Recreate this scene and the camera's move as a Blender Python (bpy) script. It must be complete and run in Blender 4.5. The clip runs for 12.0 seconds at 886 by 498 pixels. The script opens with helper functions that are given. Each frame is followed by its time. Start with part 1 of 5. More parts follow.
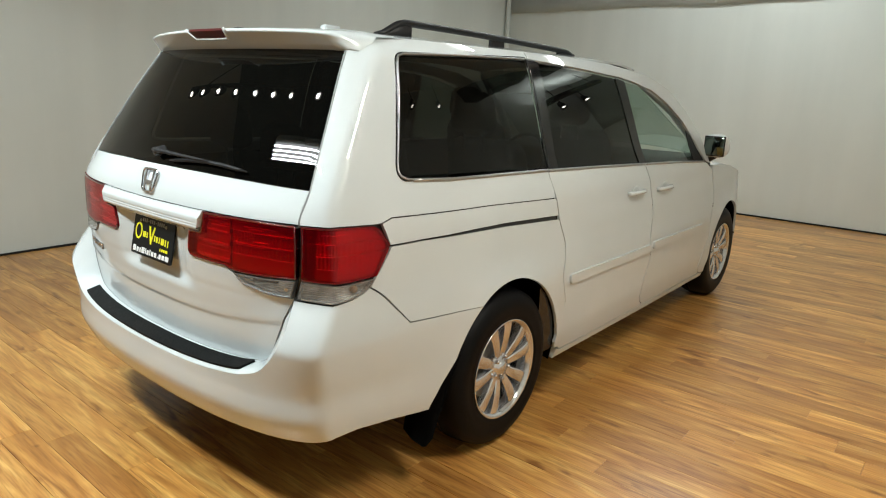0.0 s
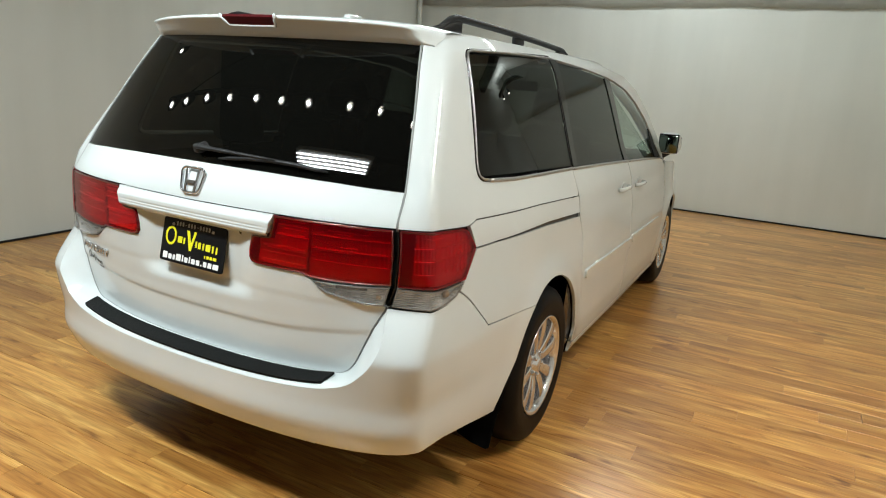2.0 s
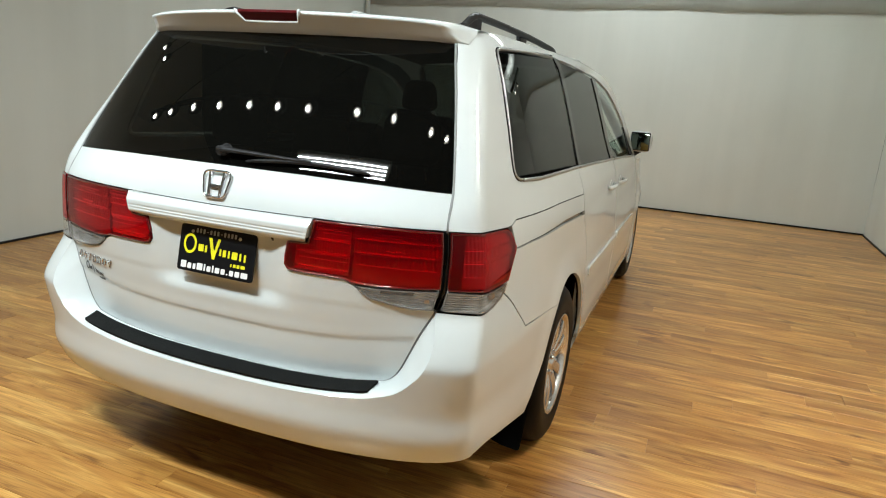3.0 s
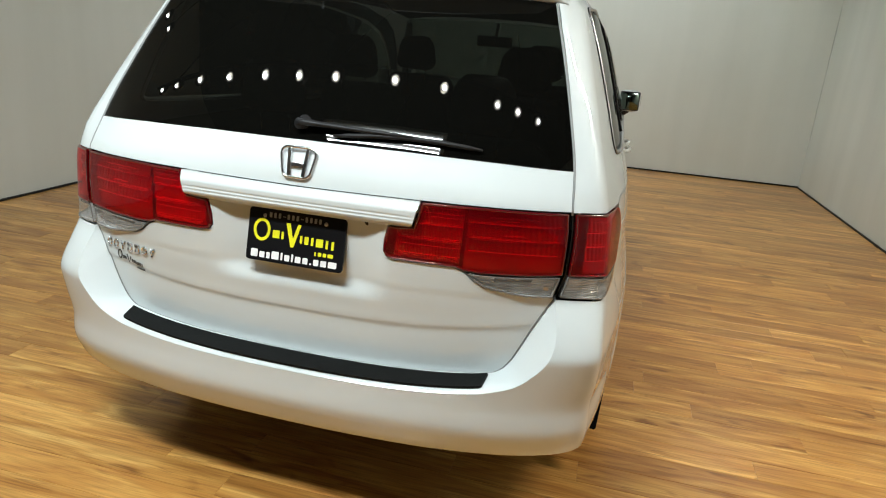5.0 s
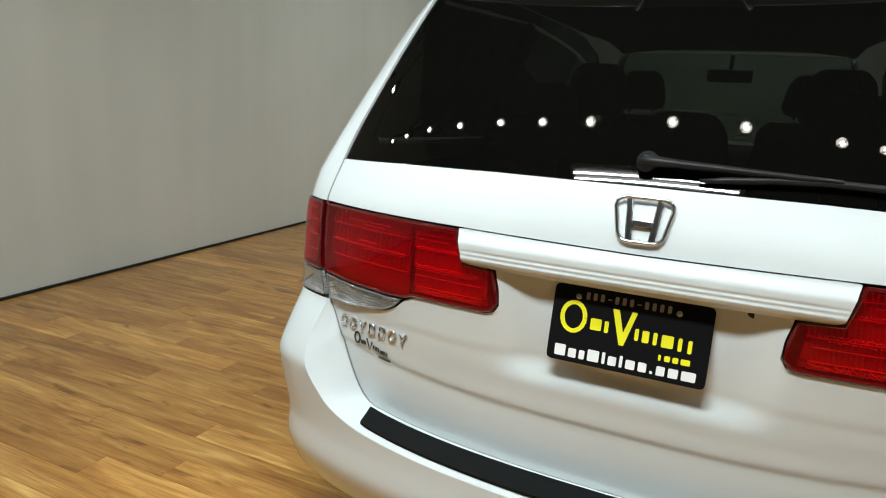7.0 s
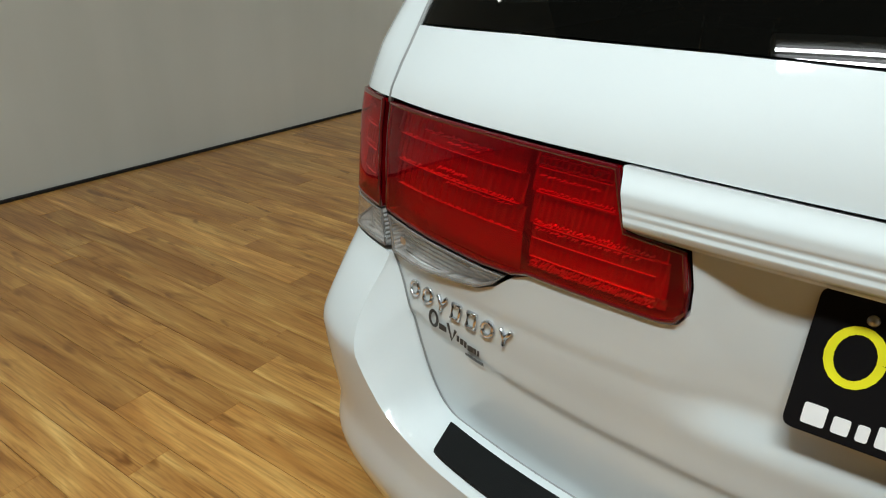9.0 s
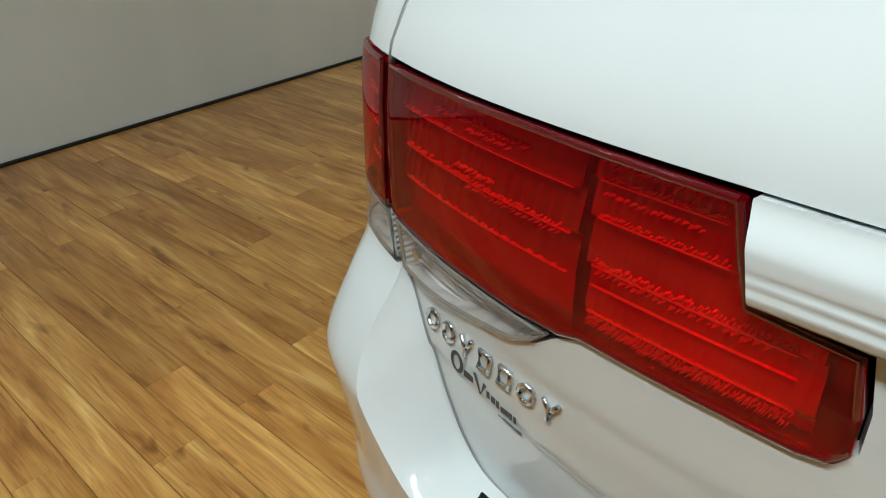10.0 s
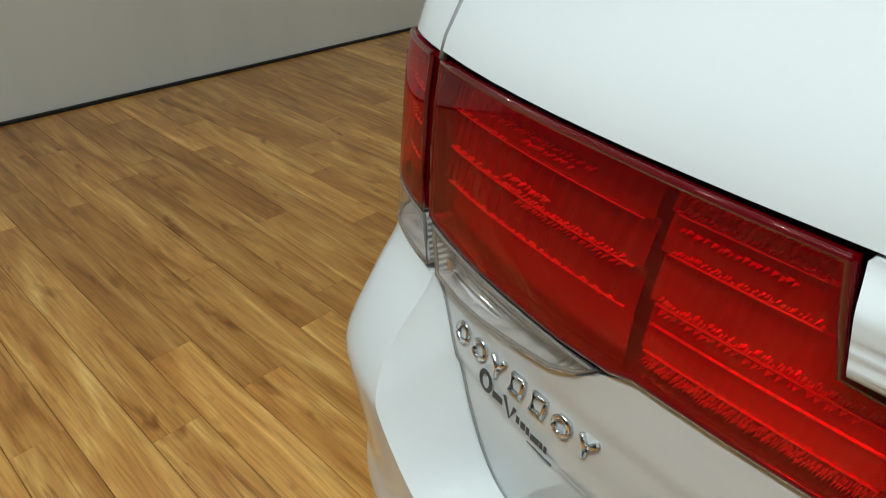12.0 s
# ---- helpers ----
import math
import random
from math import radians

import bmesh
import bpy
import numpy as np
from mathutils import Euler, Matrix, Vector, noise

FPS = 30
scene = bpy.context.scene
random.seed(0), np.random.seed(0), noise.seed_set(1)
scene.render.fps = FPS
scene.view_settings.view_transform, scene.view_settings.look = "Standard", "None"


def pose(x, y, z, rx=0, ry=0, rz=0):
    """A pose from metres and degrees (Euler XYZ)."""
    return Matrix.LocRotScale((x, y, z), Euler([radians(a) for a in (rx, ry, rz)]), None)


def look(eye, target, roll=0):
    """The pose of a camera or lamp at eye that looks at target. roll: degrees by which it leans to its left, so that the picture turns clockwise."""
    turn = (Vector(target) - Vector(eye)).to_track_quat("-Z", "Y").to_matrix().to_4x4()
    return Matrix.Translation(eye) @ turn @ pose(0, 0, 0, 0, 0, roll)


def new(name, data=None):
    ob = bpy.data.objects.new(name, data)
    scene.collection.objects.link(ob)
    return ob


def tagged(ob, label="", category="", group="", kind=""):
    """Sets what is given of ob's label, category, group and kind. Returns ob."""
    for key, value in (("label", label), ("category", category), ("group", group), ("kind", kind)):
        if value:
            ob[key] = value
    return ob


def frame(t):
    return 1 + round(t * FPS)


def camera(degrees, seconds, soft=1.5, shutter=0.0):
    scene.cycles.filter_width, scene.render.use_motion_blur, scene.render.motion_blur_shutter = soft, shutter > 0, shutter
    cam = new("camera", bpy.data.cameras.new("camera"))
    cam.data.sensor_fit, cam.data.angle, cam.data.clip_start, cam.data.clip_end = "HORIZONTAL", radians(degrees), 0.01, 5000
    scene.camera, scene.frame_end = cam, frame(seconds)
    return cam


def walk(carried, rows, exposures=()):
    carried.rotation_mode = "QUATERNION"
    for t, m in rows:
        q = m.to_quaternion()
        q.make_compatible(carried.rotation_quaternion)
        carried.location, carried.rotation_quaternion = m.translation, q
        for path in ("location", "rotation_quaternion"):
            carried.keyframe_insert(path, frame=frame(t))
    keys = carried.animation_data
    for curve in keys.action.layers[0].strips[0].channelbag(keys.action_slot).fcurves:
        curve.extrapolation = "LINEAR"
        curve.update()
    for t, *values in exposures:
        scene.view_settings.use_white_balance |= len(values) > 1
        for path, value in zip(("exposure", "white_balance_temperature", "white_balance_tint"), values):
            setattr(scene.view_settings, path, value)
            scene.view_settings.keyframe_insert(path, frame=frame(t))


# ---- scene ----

cam = camera(68.4, 12.0, soft=1.1)
PATH = [
    (0, (2.393, -1.089, 1.541), (1.168, 0.414, 1.051), 2.1),
    (0.5, (2.262, -1.25, 1.524), (1.13, 0.325, 1.034), 2.2),
    (1, (2.132, -1.334, 1.515), (1.075, 0.291, 1.025), 2.7),
    (1.5, (1.934, -1.401, 1.533), (0.962, 0.275, 1.036), 3.4),
    (2, (1.776, -1.447, 1.533), (0.881, 0.271, 1.034), 3.8),
    (2.5, (1.596, -1.535, 1.504), (0.797, 0.235, 1.023), 3.8),
    (4.5, (1.018, -1.581, 1.523), (0.537, 0.278, 0.966), 4.6),
    (5, (0.829, -1.575, 1.507), (0.395, 0.282, 0.903), 4.6),
    (5.5, (0.675, -1.501, 1.464), (0.187, 0.336, 0.843), 5.0),
    (6, (0.516, -1.349, 1.474), (-0.063, 0.446, 0.807), 4.4),
    (6.5, (0.352, -1.239, 1.421), (-0.35, 0.538, 0.829), 3.4),
    (7, (0.167, -1.165, 1.372), (-0.642, 0.603, 0.903), 2.8),
    (7.5, (0.069, -0.986, 1.318), (-0.867, 0.722, 0.862), 2.7),
    (9.5, (-0.224, -0.454, 1.292), (-1.245, 0.959, 0.311), 1.1),
    (10, (-0.279, -0.308, 1.275), (-1.403, 0.977, 0.235), -1.4),
    (10.5, (-0.286, -0.292, 1.271), (-1.447, 0.984, 0.258), 1.0),
    (11, (-0.291, -0.289, 1.272), (-1.437, 0.993, 0.25), 2.6),
    (11.5, (-0.294, -0.268, 1.268), (-1.401, 1.003, 0.192), 2.4),
    (12, (-0.342, -0.288, 1.277), (-1.46, 0.962, 0.188), 2.4),
]
walk(cam, [(t, look(eye, target, roll)) for t, eye, target, roll in PATH],
     exposures=[(0, -0.16), (2.5, -0.16), (4.5, -0.20), (5.5, -0.28), (7.5, -0.40), (9.5, -0.72), (12, -0.74)])
# ---- light: spot lamps on a ceiling track behind the van, fluorescent fixtures with added fill, no daylight ----
world = bpy.data.worlds.new("world")
scene.world = world
world.use_nodes = True
world.node_tree.nodes["Background"].inputs[0].default_value = (0.9, 0.95, 1.0, 1)
world.node_tree.nodes["Background"].inputs[1].default_value = 0.02

LAMP_XS = [-2.75, -2.42, -2.02, -1.64, -1.26, -0.94, -0.62, -0.14, 0.25, 0.74, 0.97, 1.25]
LAMP_Z = 2.90


def track_y(x):
    """The lamps' track: straight behind the van, then slanting slightly towards the bay's corner."""
    return -0.45 + 0.095 * max(-0.9 - x, 0.0)


def lamp_light(name, kind, place, target, watts, colour, **more):
    data = bpy.data.lights.new(name, kind)
    data.energy, data.color = watts, colour
    for key, value in more.items():
        if key == "size":
            data.size = value
        elif key == "size_y":
            data.shape, data.size_y = "RECTANGLE", value
        elif key == "radius":
            data.shadow_soft_size = value
        elif key == "cone":
            data.spot_size, data.spot_blend = radians(value), 0.6
    ob = new(name, data)
    ob.matrix_world = look(place, target)
    return ob


WARM, COOL = (0.86, 0.98, 1.0), (0.91, 1.0, 0.99)


def spot_aim(i):
    return Vector((LAMP_XS[i] * 0.75, 0.35 + 0.35 * (i % 3), 0.3))


for i, lx in enumerate(LAMP_XS):
    place = Vector((lx, track_y(lx), LAMP_Z))
    lamp_light("spot_light", "SPOT", place + (spot_aim(i) - place).normalized() * 0.047, spot_aim(i), 26 if lx < -1.0 else 15 if lx < 0.5 else 10, WARM, radius=0.012, cone=95)
CORNER_SPOTS = ((-3.06, 0.56, 3.2), (-3.03, 0.36, 3.2))
for px, py, pz in CORNER_SPOTS:
    aim = Vector((px + 0.6, py + 0.8, 0))
    place = Vector((px, py, pz))
    lamp_light("spot_light", "SPOT", place + (aim - place).normalized() * 0.047, aim, 22, WARM, radius=0.012, cone=110)
# fluorescent fixtures: one over the van's tail; those along the bay are added fill
BAY_FILL = ((-0.6, 4.6, 4.30), (0.3, 6.4, 4.30), (2.7, 0.9, 3.46))
TAIL_FIXTURE = (-0.25, -1.12, 3.00)
for off in (-0.105, -0.035, 0.035, 0.105):
    lamp_light("tube_light", "AREA", (TAIL_FIXTURE[0], TAIL_FIXTURE[1] + off, TAIL_FIXTURE[2] - 0.02), (TAIL_FIXTURE[0], TAIL_FIXTURE[1] + off, 0), 28, COOL, size=1.12, size_y=0.024)
# unseen fill lights that brighten the walls and the van's right side
for (tx, ty, tz), watts, tone in zip(BAY_FILL, (66, 60, 72), (COOL, COOL, (1.0, 0.955, 0.85))):
    lamp_light("tube_light", "AREA", (tx, ty, tz - 0.04), (tx, ty, 0), watts, tone, size=1.2, size_y=0.12)
# an added light, aimed up to brighten a patch of the passage ceiling
CEILING_FILL_AT = (2.8, 6.5, 3.10)
lamp_light("ceiling_fill", "AREA", (2.8, 6.5, 3.19), (2.8, 6.5, 9), 22, COOL, size=0.9, size_y=0.12)
# ---- the shape of the van's outer skin: x to its right, y forward, z up; the rear bumper stands at y = 0 ----
def smooth_curve(points):
    """A monotone cubic through (x, value) pairs."""
    xs, vs = np.array(points, float).T
    h, s = np.diff(xs), np.diff(vs) / np.diff(xs)
    m = np.zeros(len(xs))
    m[0], m[-1] = s[0], s[-1]
    for i in range(1, len(xs) - 1):
        if s[i - 1] * s[i] > 0:
            m[i] = (h[i - 1] + h[i]) * 3 / ((2 * h[i] + h[i - 1]) / s[i - 1] + (h[i] + 2 * h[i - 1]) / s[i])

    def value(x):
        x = min(max(x, xs[0]), xs[-1])
        i = min(max(int(np.searchsorted(xs, x)) - 1, 0), len(xs) - 2)
        t = (x - xs[i]) / h[i]
        return float((1 + 2 * t) * (1 - t) ** 2 * vs[i] + t * (1 - t) ** 2 * h[i] * m[i]
                     + t * t * (3 - 2 * t) * vs[i + 1] + t * t * (t - 1) * h[i] * m[i + 1])
    return value


def step(a, b, x):
    t = min(max((x - a) / (b - a), 0.0), 1.0)
    return t * t * (3 - 2 * t)


REAR = smooth_curve([(0.18, 0.30), (0.28, 0.16), (0.325, 0.066), (0.36, 0.032), (0.40, 0.015), (0.430, 0.004), (0.455, 0.0), (0.480, 0.001), (0.52, 0.004), (0.58, 0.005), (0.63, 0.004), (0.685, 0.003), (0.70, 0.007), (0.72, 0.016), (0.78, 0.046),
                     (0.86, 0.080), (0.95, 0.077), (1.083, 0.077), (1.15, 0.090), (1.20, 0.115), (1.40, 0.246), (1.64, 0.42), (1.70, 0.47)])
HALF = smooth_curve([(0.18, 0.915), (0.26, 0.945), (0.34, 0.962), (0.42, 0.970), (0.50, 0.970), (0.60, 0.972), (0.69, 0.972), (0.73, 0.968), (0.80, 0.958), (0.86, 0.949), (0.96, 0.940),
                     (1.05, 0.932), (1.12, 0.914), (1.20, 0.885), (1.40, 0.822), (1.58, 0.760), (1.64, 0.733), (1.675, 0.702), (1.70, 0.667), (1.72, 0.62)])
ROUND = smooth_curve([(0.18, 0.185), (0.5, 0.18), (0.72, 0.15), (0.86, 0.150), (1.2, 0.15), (1.64, 0.15), (1.70, 0.14)])
TAPER = smooth_curve([(0.18, 0.09), (0.455, 0.075), (0.52, 0.078), (0.60, 0.070), (0.72, 0.066), (1.10, 0.066), (1.20, 0.058), (1.64, 0.058), (1.70, 0.06)])
AXLE_REAR, AXLE_FRONT, HUB_Z, ARCH = 1.125, 4.11, 0.352, 0.405


def corner_shape(z):
    """The exponents of the rear corner in plan: full and round on the bumper, tighter above it."""
    k = step(0.72, 0.84, z)
    return 2.4 + 0.8 * k, 1.9 - 0.65 * k


def corner_half(z):
    return HALF(z) * (1 - TAPER(z))


def rear_y(x, z):
    x = abs(x)
    s = min(x / corner_half(z), 0.9999)
    p, b = corner_shape(z)
    y = REAR(z) + ROUND(z) * (1 - (1 - s ** p) ** (1 / b)) + 0.008 * s * s
    k = step(1.10, 1.19, z)
    if k:
        f = max(z - 1.2, 0) / 0.44
        y += (REAR(z) + (0.15 + 0.02 * f) * x * x + 0.18 * x ** 6 - y) * k * (1 - step(0.925, 0.99, s))
    return y


def side_x(y, z):
    w, y0, d = HALF(z), REAR(z) + 0.008, ROUND(z)
    if y < y0 + d:
        t = min(max((y0 + d - y) / d, 0.0), 0.9999)
        p, b = corner_shape(z)
        x = corner_half(z) * (1 - t ** b) ** (1 / p)
    elif y < 3.6:
        x = w * (1 - TAPER(z) * (max(0.90 - y, 0.0) / (0.90 - y0 - d)) ** 2)
    else:
        t = min((y - 3.6) / 1.54, 0.999)
        x = w * (1 - t ** 2.8) ** 0.25
    x += 0.005 * step(1.5, 2.1, y) * (1 - step(3.3, 3.9, y)) * (step(0.76, 0.90, z) - step(0.90, 1.00, z))
    for c in (AXLE_REAR, AXLE_FRONT):
        r = math.hypot(y - c, z - HUB_Z)
        x += 0.010 * math.exp(-((r - ARCH) / 0.06) ** 2) * step(0.2, 0.35, z)
    return x


GATE = smooth_curve([(0.54, 0.106), (0.60, 0.103), (0.66, 0.101), (0.701, 0.0995), (0.708, 0.0960), (0.75, 0.0925), (0.80, 0.088), (0.86, 0.084), (0.95, 0.082)])


def tailgate_y(x, z):
    """The tailgate: drawn in below its crease and round the number plate."""
    y = rear_y(x, z)
    if z < 0.90:
        lift = 0.05 * min(abs(x) / 0.70, 1.0) ** 3
        y += (GATE(z - lift * (1 - step(0.80, 0.90, z))) - REAR(z)) * (1 - step(0.76, 0.84, abs(x))) * (1 - step(0.82, 0.90, z))
    return y + (0.020 * step(0.770, 0.838, z) + 0.005 * step(0.85, 0.97, z)) * (1 - step(1.03, 1.07, z)) * (1 - step(0.19, 0.29, abs(x)))


def roof_z(x, y):
    front = max(y - 2.3, 0.0)
    return 1.748 - 0.048 * (abs(x) / 0.665) ** 2.6 - 0.085 * front ** 2 - 0.02 * max(0.9 - y, 0.0) ** 2 / 0.25


CORNER, ARC = 0.80, 0.28          # where the rear turns into the corner (share of the half width), and the corner's length


def wrap(u, z):
    """The outer skin, from the middle of the rear round the corner and along the side."""
    w, y0, d = corner_half(z), REAR(z), ROUND(z)
    sign, u = (1 if u >= 0 else -1), abs(u)
    if u < CORNER * 0.95:
        s = u / 0.95
        return (sign * w * s, rear_y(w * s, z), z)
    p, b = corner_shape(z)
    start = math.acos((1 - CORNER ** p) ** (1 / b))
    phi = start + (u - CORNER * 0.95) / ARC * (math.pi / 2 - start)
    if phi < math.pi / 2:
        s = (1 - max(math.cos(phi), 0.0) ** b) ** (1 / p)
        y = y0 + d * (1 - math.cos(phi)) + 0.008 * s * s
        x = w * s + sum(0.010 * math.exp(-((math.hypot(y - AXLE_REAR, z - HUB_Z) - ARCH) / 0.06) ** 2) * step(0.2, 0.35, z) for _ in (0,))
        if z > 1.10:
            y += (rear_y(x, z) - y) * (1 - step(0.925, 0.99, s))
        return (sign * x, y, z)
    y = y0 + d + 0.008 + (u - CORNER * 0.95 - ARC)
    return (sign * side_x(y, z), y, z)


def wrap_x(x, z):
    """The wrap's u at a place x on the rear."""
    return x / corner_half(z) * 0.95


def wrap_y(y, z):
    """The wrap's u at a place y on the corner or the side."""
    a, b = 0.0, 6.0
    for _ in range(40):
        m = (a + b) / 2
        a, b = (m, b) if wrap(m, z)[1] < y else (a, m)
    return (a + b) / 2


def front_y(x, z):
    s = min(abs(x) / HALF(z), 0.999)
    return 3.3 + 1.84 * (1 - s ** 4) ** (1 / 2.6) - 0.25 * step(0.6, 1.1, z) - 0.1 * (1 - step(0.2, 0.45, z))
# ---- tools ----
def material(name, colour, rough=0.5, metal=0.0, **more):
    m = bpy.data.materials.new(name)
    m.use_nodes = True
    b = m.node_tree.nodes["Principled BSDF"]
    b.inputs["Base Color"].default_value = (*colour, 1)
    b.inputs["Roughness"].default_value, b.inputs["Metallic"].default_value = rough, metal
    for key, value in more.items():
        b.inputs[{"coat": "Coat Weight", "coat_rough": "Coat Roughness", "specular": "Specular IOR Level", "ior": "IOR",
                  "transmission": "Transmission Weight", "glow": "Emission Strength", "glow_colour": "Emission Color"}[key]].default_value = value
    return m


def node(m, kind, **values):
    n = m.node_tree.nodes.new(kind)
    for key, value in values.items():
        n.inputs[key].default_value = value
    return n


def join(m, a, out, b, into):
    m.node_tree.links.new(a.outputs[out], b.inputs[into])


def shader_of(m):
    return m.node_tree.nodes["Principled BSDF"]


def coords(m, scale=(1, 1, 1), which="Object"):
    c = node(m, "ShaderNodeTexCoord")
    p = node(m, "ShaderNodeMapping", Scale=scale)
    join(m, c, which, p, "Vector")
    return p


def ramp(m, stops):
    r = node(m, "ShaderNodeValToRGB")
    while len(r.color_ramp.elements) < len(stops):
        r.color_ramp.elements.new(0.5)
    for e, (at, colour) in zip(r.color_ramp.elements, stops):
        e.position, e.color = at, (*colour, 1)
    return r


def bumpy(m, source, out, strength, distance=0.002):
    b = node(m, "ShaderNodeBump", Strength=strength, Distance=distance)
    join(m, source, out, b, "Height")
    join(m, b, "Normal", shader_of(m), "Normal")


def mesh_object(name, bm, mat, parent=None, label="", smooth=True):
    me = bpy.data.meshes.new(name)
    for f in bm.faces:
        f.smooth = smooth
    bm.to_mesh(me)
    bm.free()
    me.materials.append(mat)
    ob = new(name, me)
    ob.parent = parent
    return tagged(ob, label) if label else ob


def part(name, bm, mat, parent, label="", smooth=True):
    return mesh_object(name, bm, mat, parent, label, smooth)


def empty(name, label, category, place=(0, 0, 0), group="", turn=0):
    ob = new(name)
    ob.matrix_world = pose(*place, 0, 0, turn)
    return tagged(ob, label, category, group)


def box(bm, x0, x1, y0, y1, z0, z1, bevel=0.0, seg=2):
    vs = [bm.verts.new(p) for p in ((x0, y0, z0), (x1, y0, z0), (x1, y1, z0), (x0, y1, z0), (x0, y0, z1), (x1, y0, z1), (x1, y1, z1), (x0, y1, z1))]
    fs = [bm.faces.new([vs[i] for i in q]) for q in ((3, 2, 1, 0), (4, 5, 6, 7), (0, 1, 5, 4), (1, 2, 6, 5), (2, 3, 7, 6), (3, 0, 4, 7))]
    if bevel:
        es = {e for f in fs for e in f.edges}
        bmesh.ops.bevel(bm, geom=list(es), offset=bevel, segments=seg, affect="EDGES", profile=0.5)
    return vs


def sharpen(bm, degrees=35):
    for e in bm.edges:
        if len(e.link_faces) == 2 and e.calc_face_angle(0) > radians(degrees):
            e.smooth = False


def lathe(bm, profile, turns, axis="x", centre=(0, 0, 0), closed=False):
    """Turns a profile of (radius, along) round an axis."""
    rings = []
    for i in range(turns):
        a = 2 * math.pi * i / turns
        ring = []
        for r, h in profile:
            c, s = r * math.cos(a), r * math.sin(a)
            p = (h, c, s) if axis == "x" else ((c, h, s) if axis == "y" else (c, s, h))
            ring.append(bm.verts.new(Vector(p) + Vector(centre)))
        rings.append(ring)
    n = len(profile)
    for i in range(turns):
        a, b = rings[i], rings[(i + 1) % turns]
        for j in range(n if closed else n - 1):
            k = (j + 1) % n
            bm.faces.new((a[j], a[k], b[k], b[j]))
    bmesh.ops.recalc_face_normals(bm, faces=bm.faces)


def tube(bm, points, radius, sides=8, caps=True, flat=1.0):
    """A round (or flattened) bar along points."""
    pts = [Vector(p) for p in points]
    rings = []
    up = Vector((0.02, 0.05, 1)).normalized()
    for i, p in enumerate(pts):
        d = (pts[min(i + 1, len(pts) - 1)] - pts[max(i - 1, 0)]).normalized()
        a = d.cross(up)
        a = a.normalized() if a.length > 1e-4 else Vector((1, 0, 0))
        b = a.cross(d)
        r = radius[i] if isinstance(radius, (list, tuple)) else radius
        rings.append([bm.verts.new(p + r * (math.cos(2 * math.pi * k / sides) * a + flat * math.sin(2 * math.pi * k / sides) * b)) for k in range(sides)])
    for r0, r1 in zip(rings, rings[1:]):
        for k in range(sides):
            bm.faces.new((r0[k], r0[(k + 1) % sides], r1[(k + 1) % sides], r1[k]))
    if caps:
        bm.faces.new(rings[0][::-1])
        bm.faces.new(rings[-1])
    bmesh.ops.recalc_face_normals(bm, faces=bm.faces)


def rounded(poly, radius, seg=5):
    """A polygon with its corners rounded; radius is one value or one per corner."""
    out, n = [], len(poly)
    for i in range(n):
        r = radius[i] if isinstance(radius, (list, tuple)) else radius
        p, a, b = Vector(poly[i]), Vector(poly[i - 1]), Vector(poly[(i + 1) % n])
        if r <= 0:
            out.append(tuple(p))
            continue
        r = min(r, (a - p).length * 0.48, (b - p).length * 0.48)
        s, e = p + (a - p).normalized() * r, p + (b - p).normalized() * r
        for k in range(seg + 1):
            t = k / seg
            out.append(tuple((1 - t) ** 2 * s + 2 * t * (1 - t) * p + t * t * e))
    return out


def inset(poly, gap):
    """The polygon drawn in by gap on all sides, whichever way it runs."""
    n = len(poly)
    area = sum(poly[i - 1][0] * poly[i][1] - poly[i][0] * poly[i - 1][1] for i in range(n))
    side, out = (1 if area > 0 else -1), []
    for i in range(n):
        p, a, b = Vector(poly[i]), Vector(poly[i - 1]), Vector(poly[(i + 1) % n])
        d0, d1 = (p - a), (b - p)
        if d0.length < 1e-6 or d1.length < 1e-6:
            out.append(tuple(p))
            continue
        d0.normalize(), d1.normalize()
        n0, n1 = Vector((-d0.y, d0.x)) * side, Vector((-d1.y, d1.x)) * side
        m = n0 + n1
        m = m / max(m.dot(m) / 2, 0.35)
        out.append(tuple(p + m * gap))
    return out


def clip(poly, axis, value, keep_more):
    out = []
    for i in range(len(poly)):
        a, b = poly[i - 1], poly[i]
        ina, inb = (a[axis] >= value) == keep_more or a[axis] == value, (b[axis] >= value) == keep_more or b[axis] == value
        if ina != inb:
            t = (value - a[axis]) / (b[axis] - a[axis])
            q = [a[0] + t * (b[0] - a[0]), a[1] + t * (b[1] - a[1])]
            q[axis] = value
            out.append(tuple(q))
        if inb:
            out.append(b)
    return out


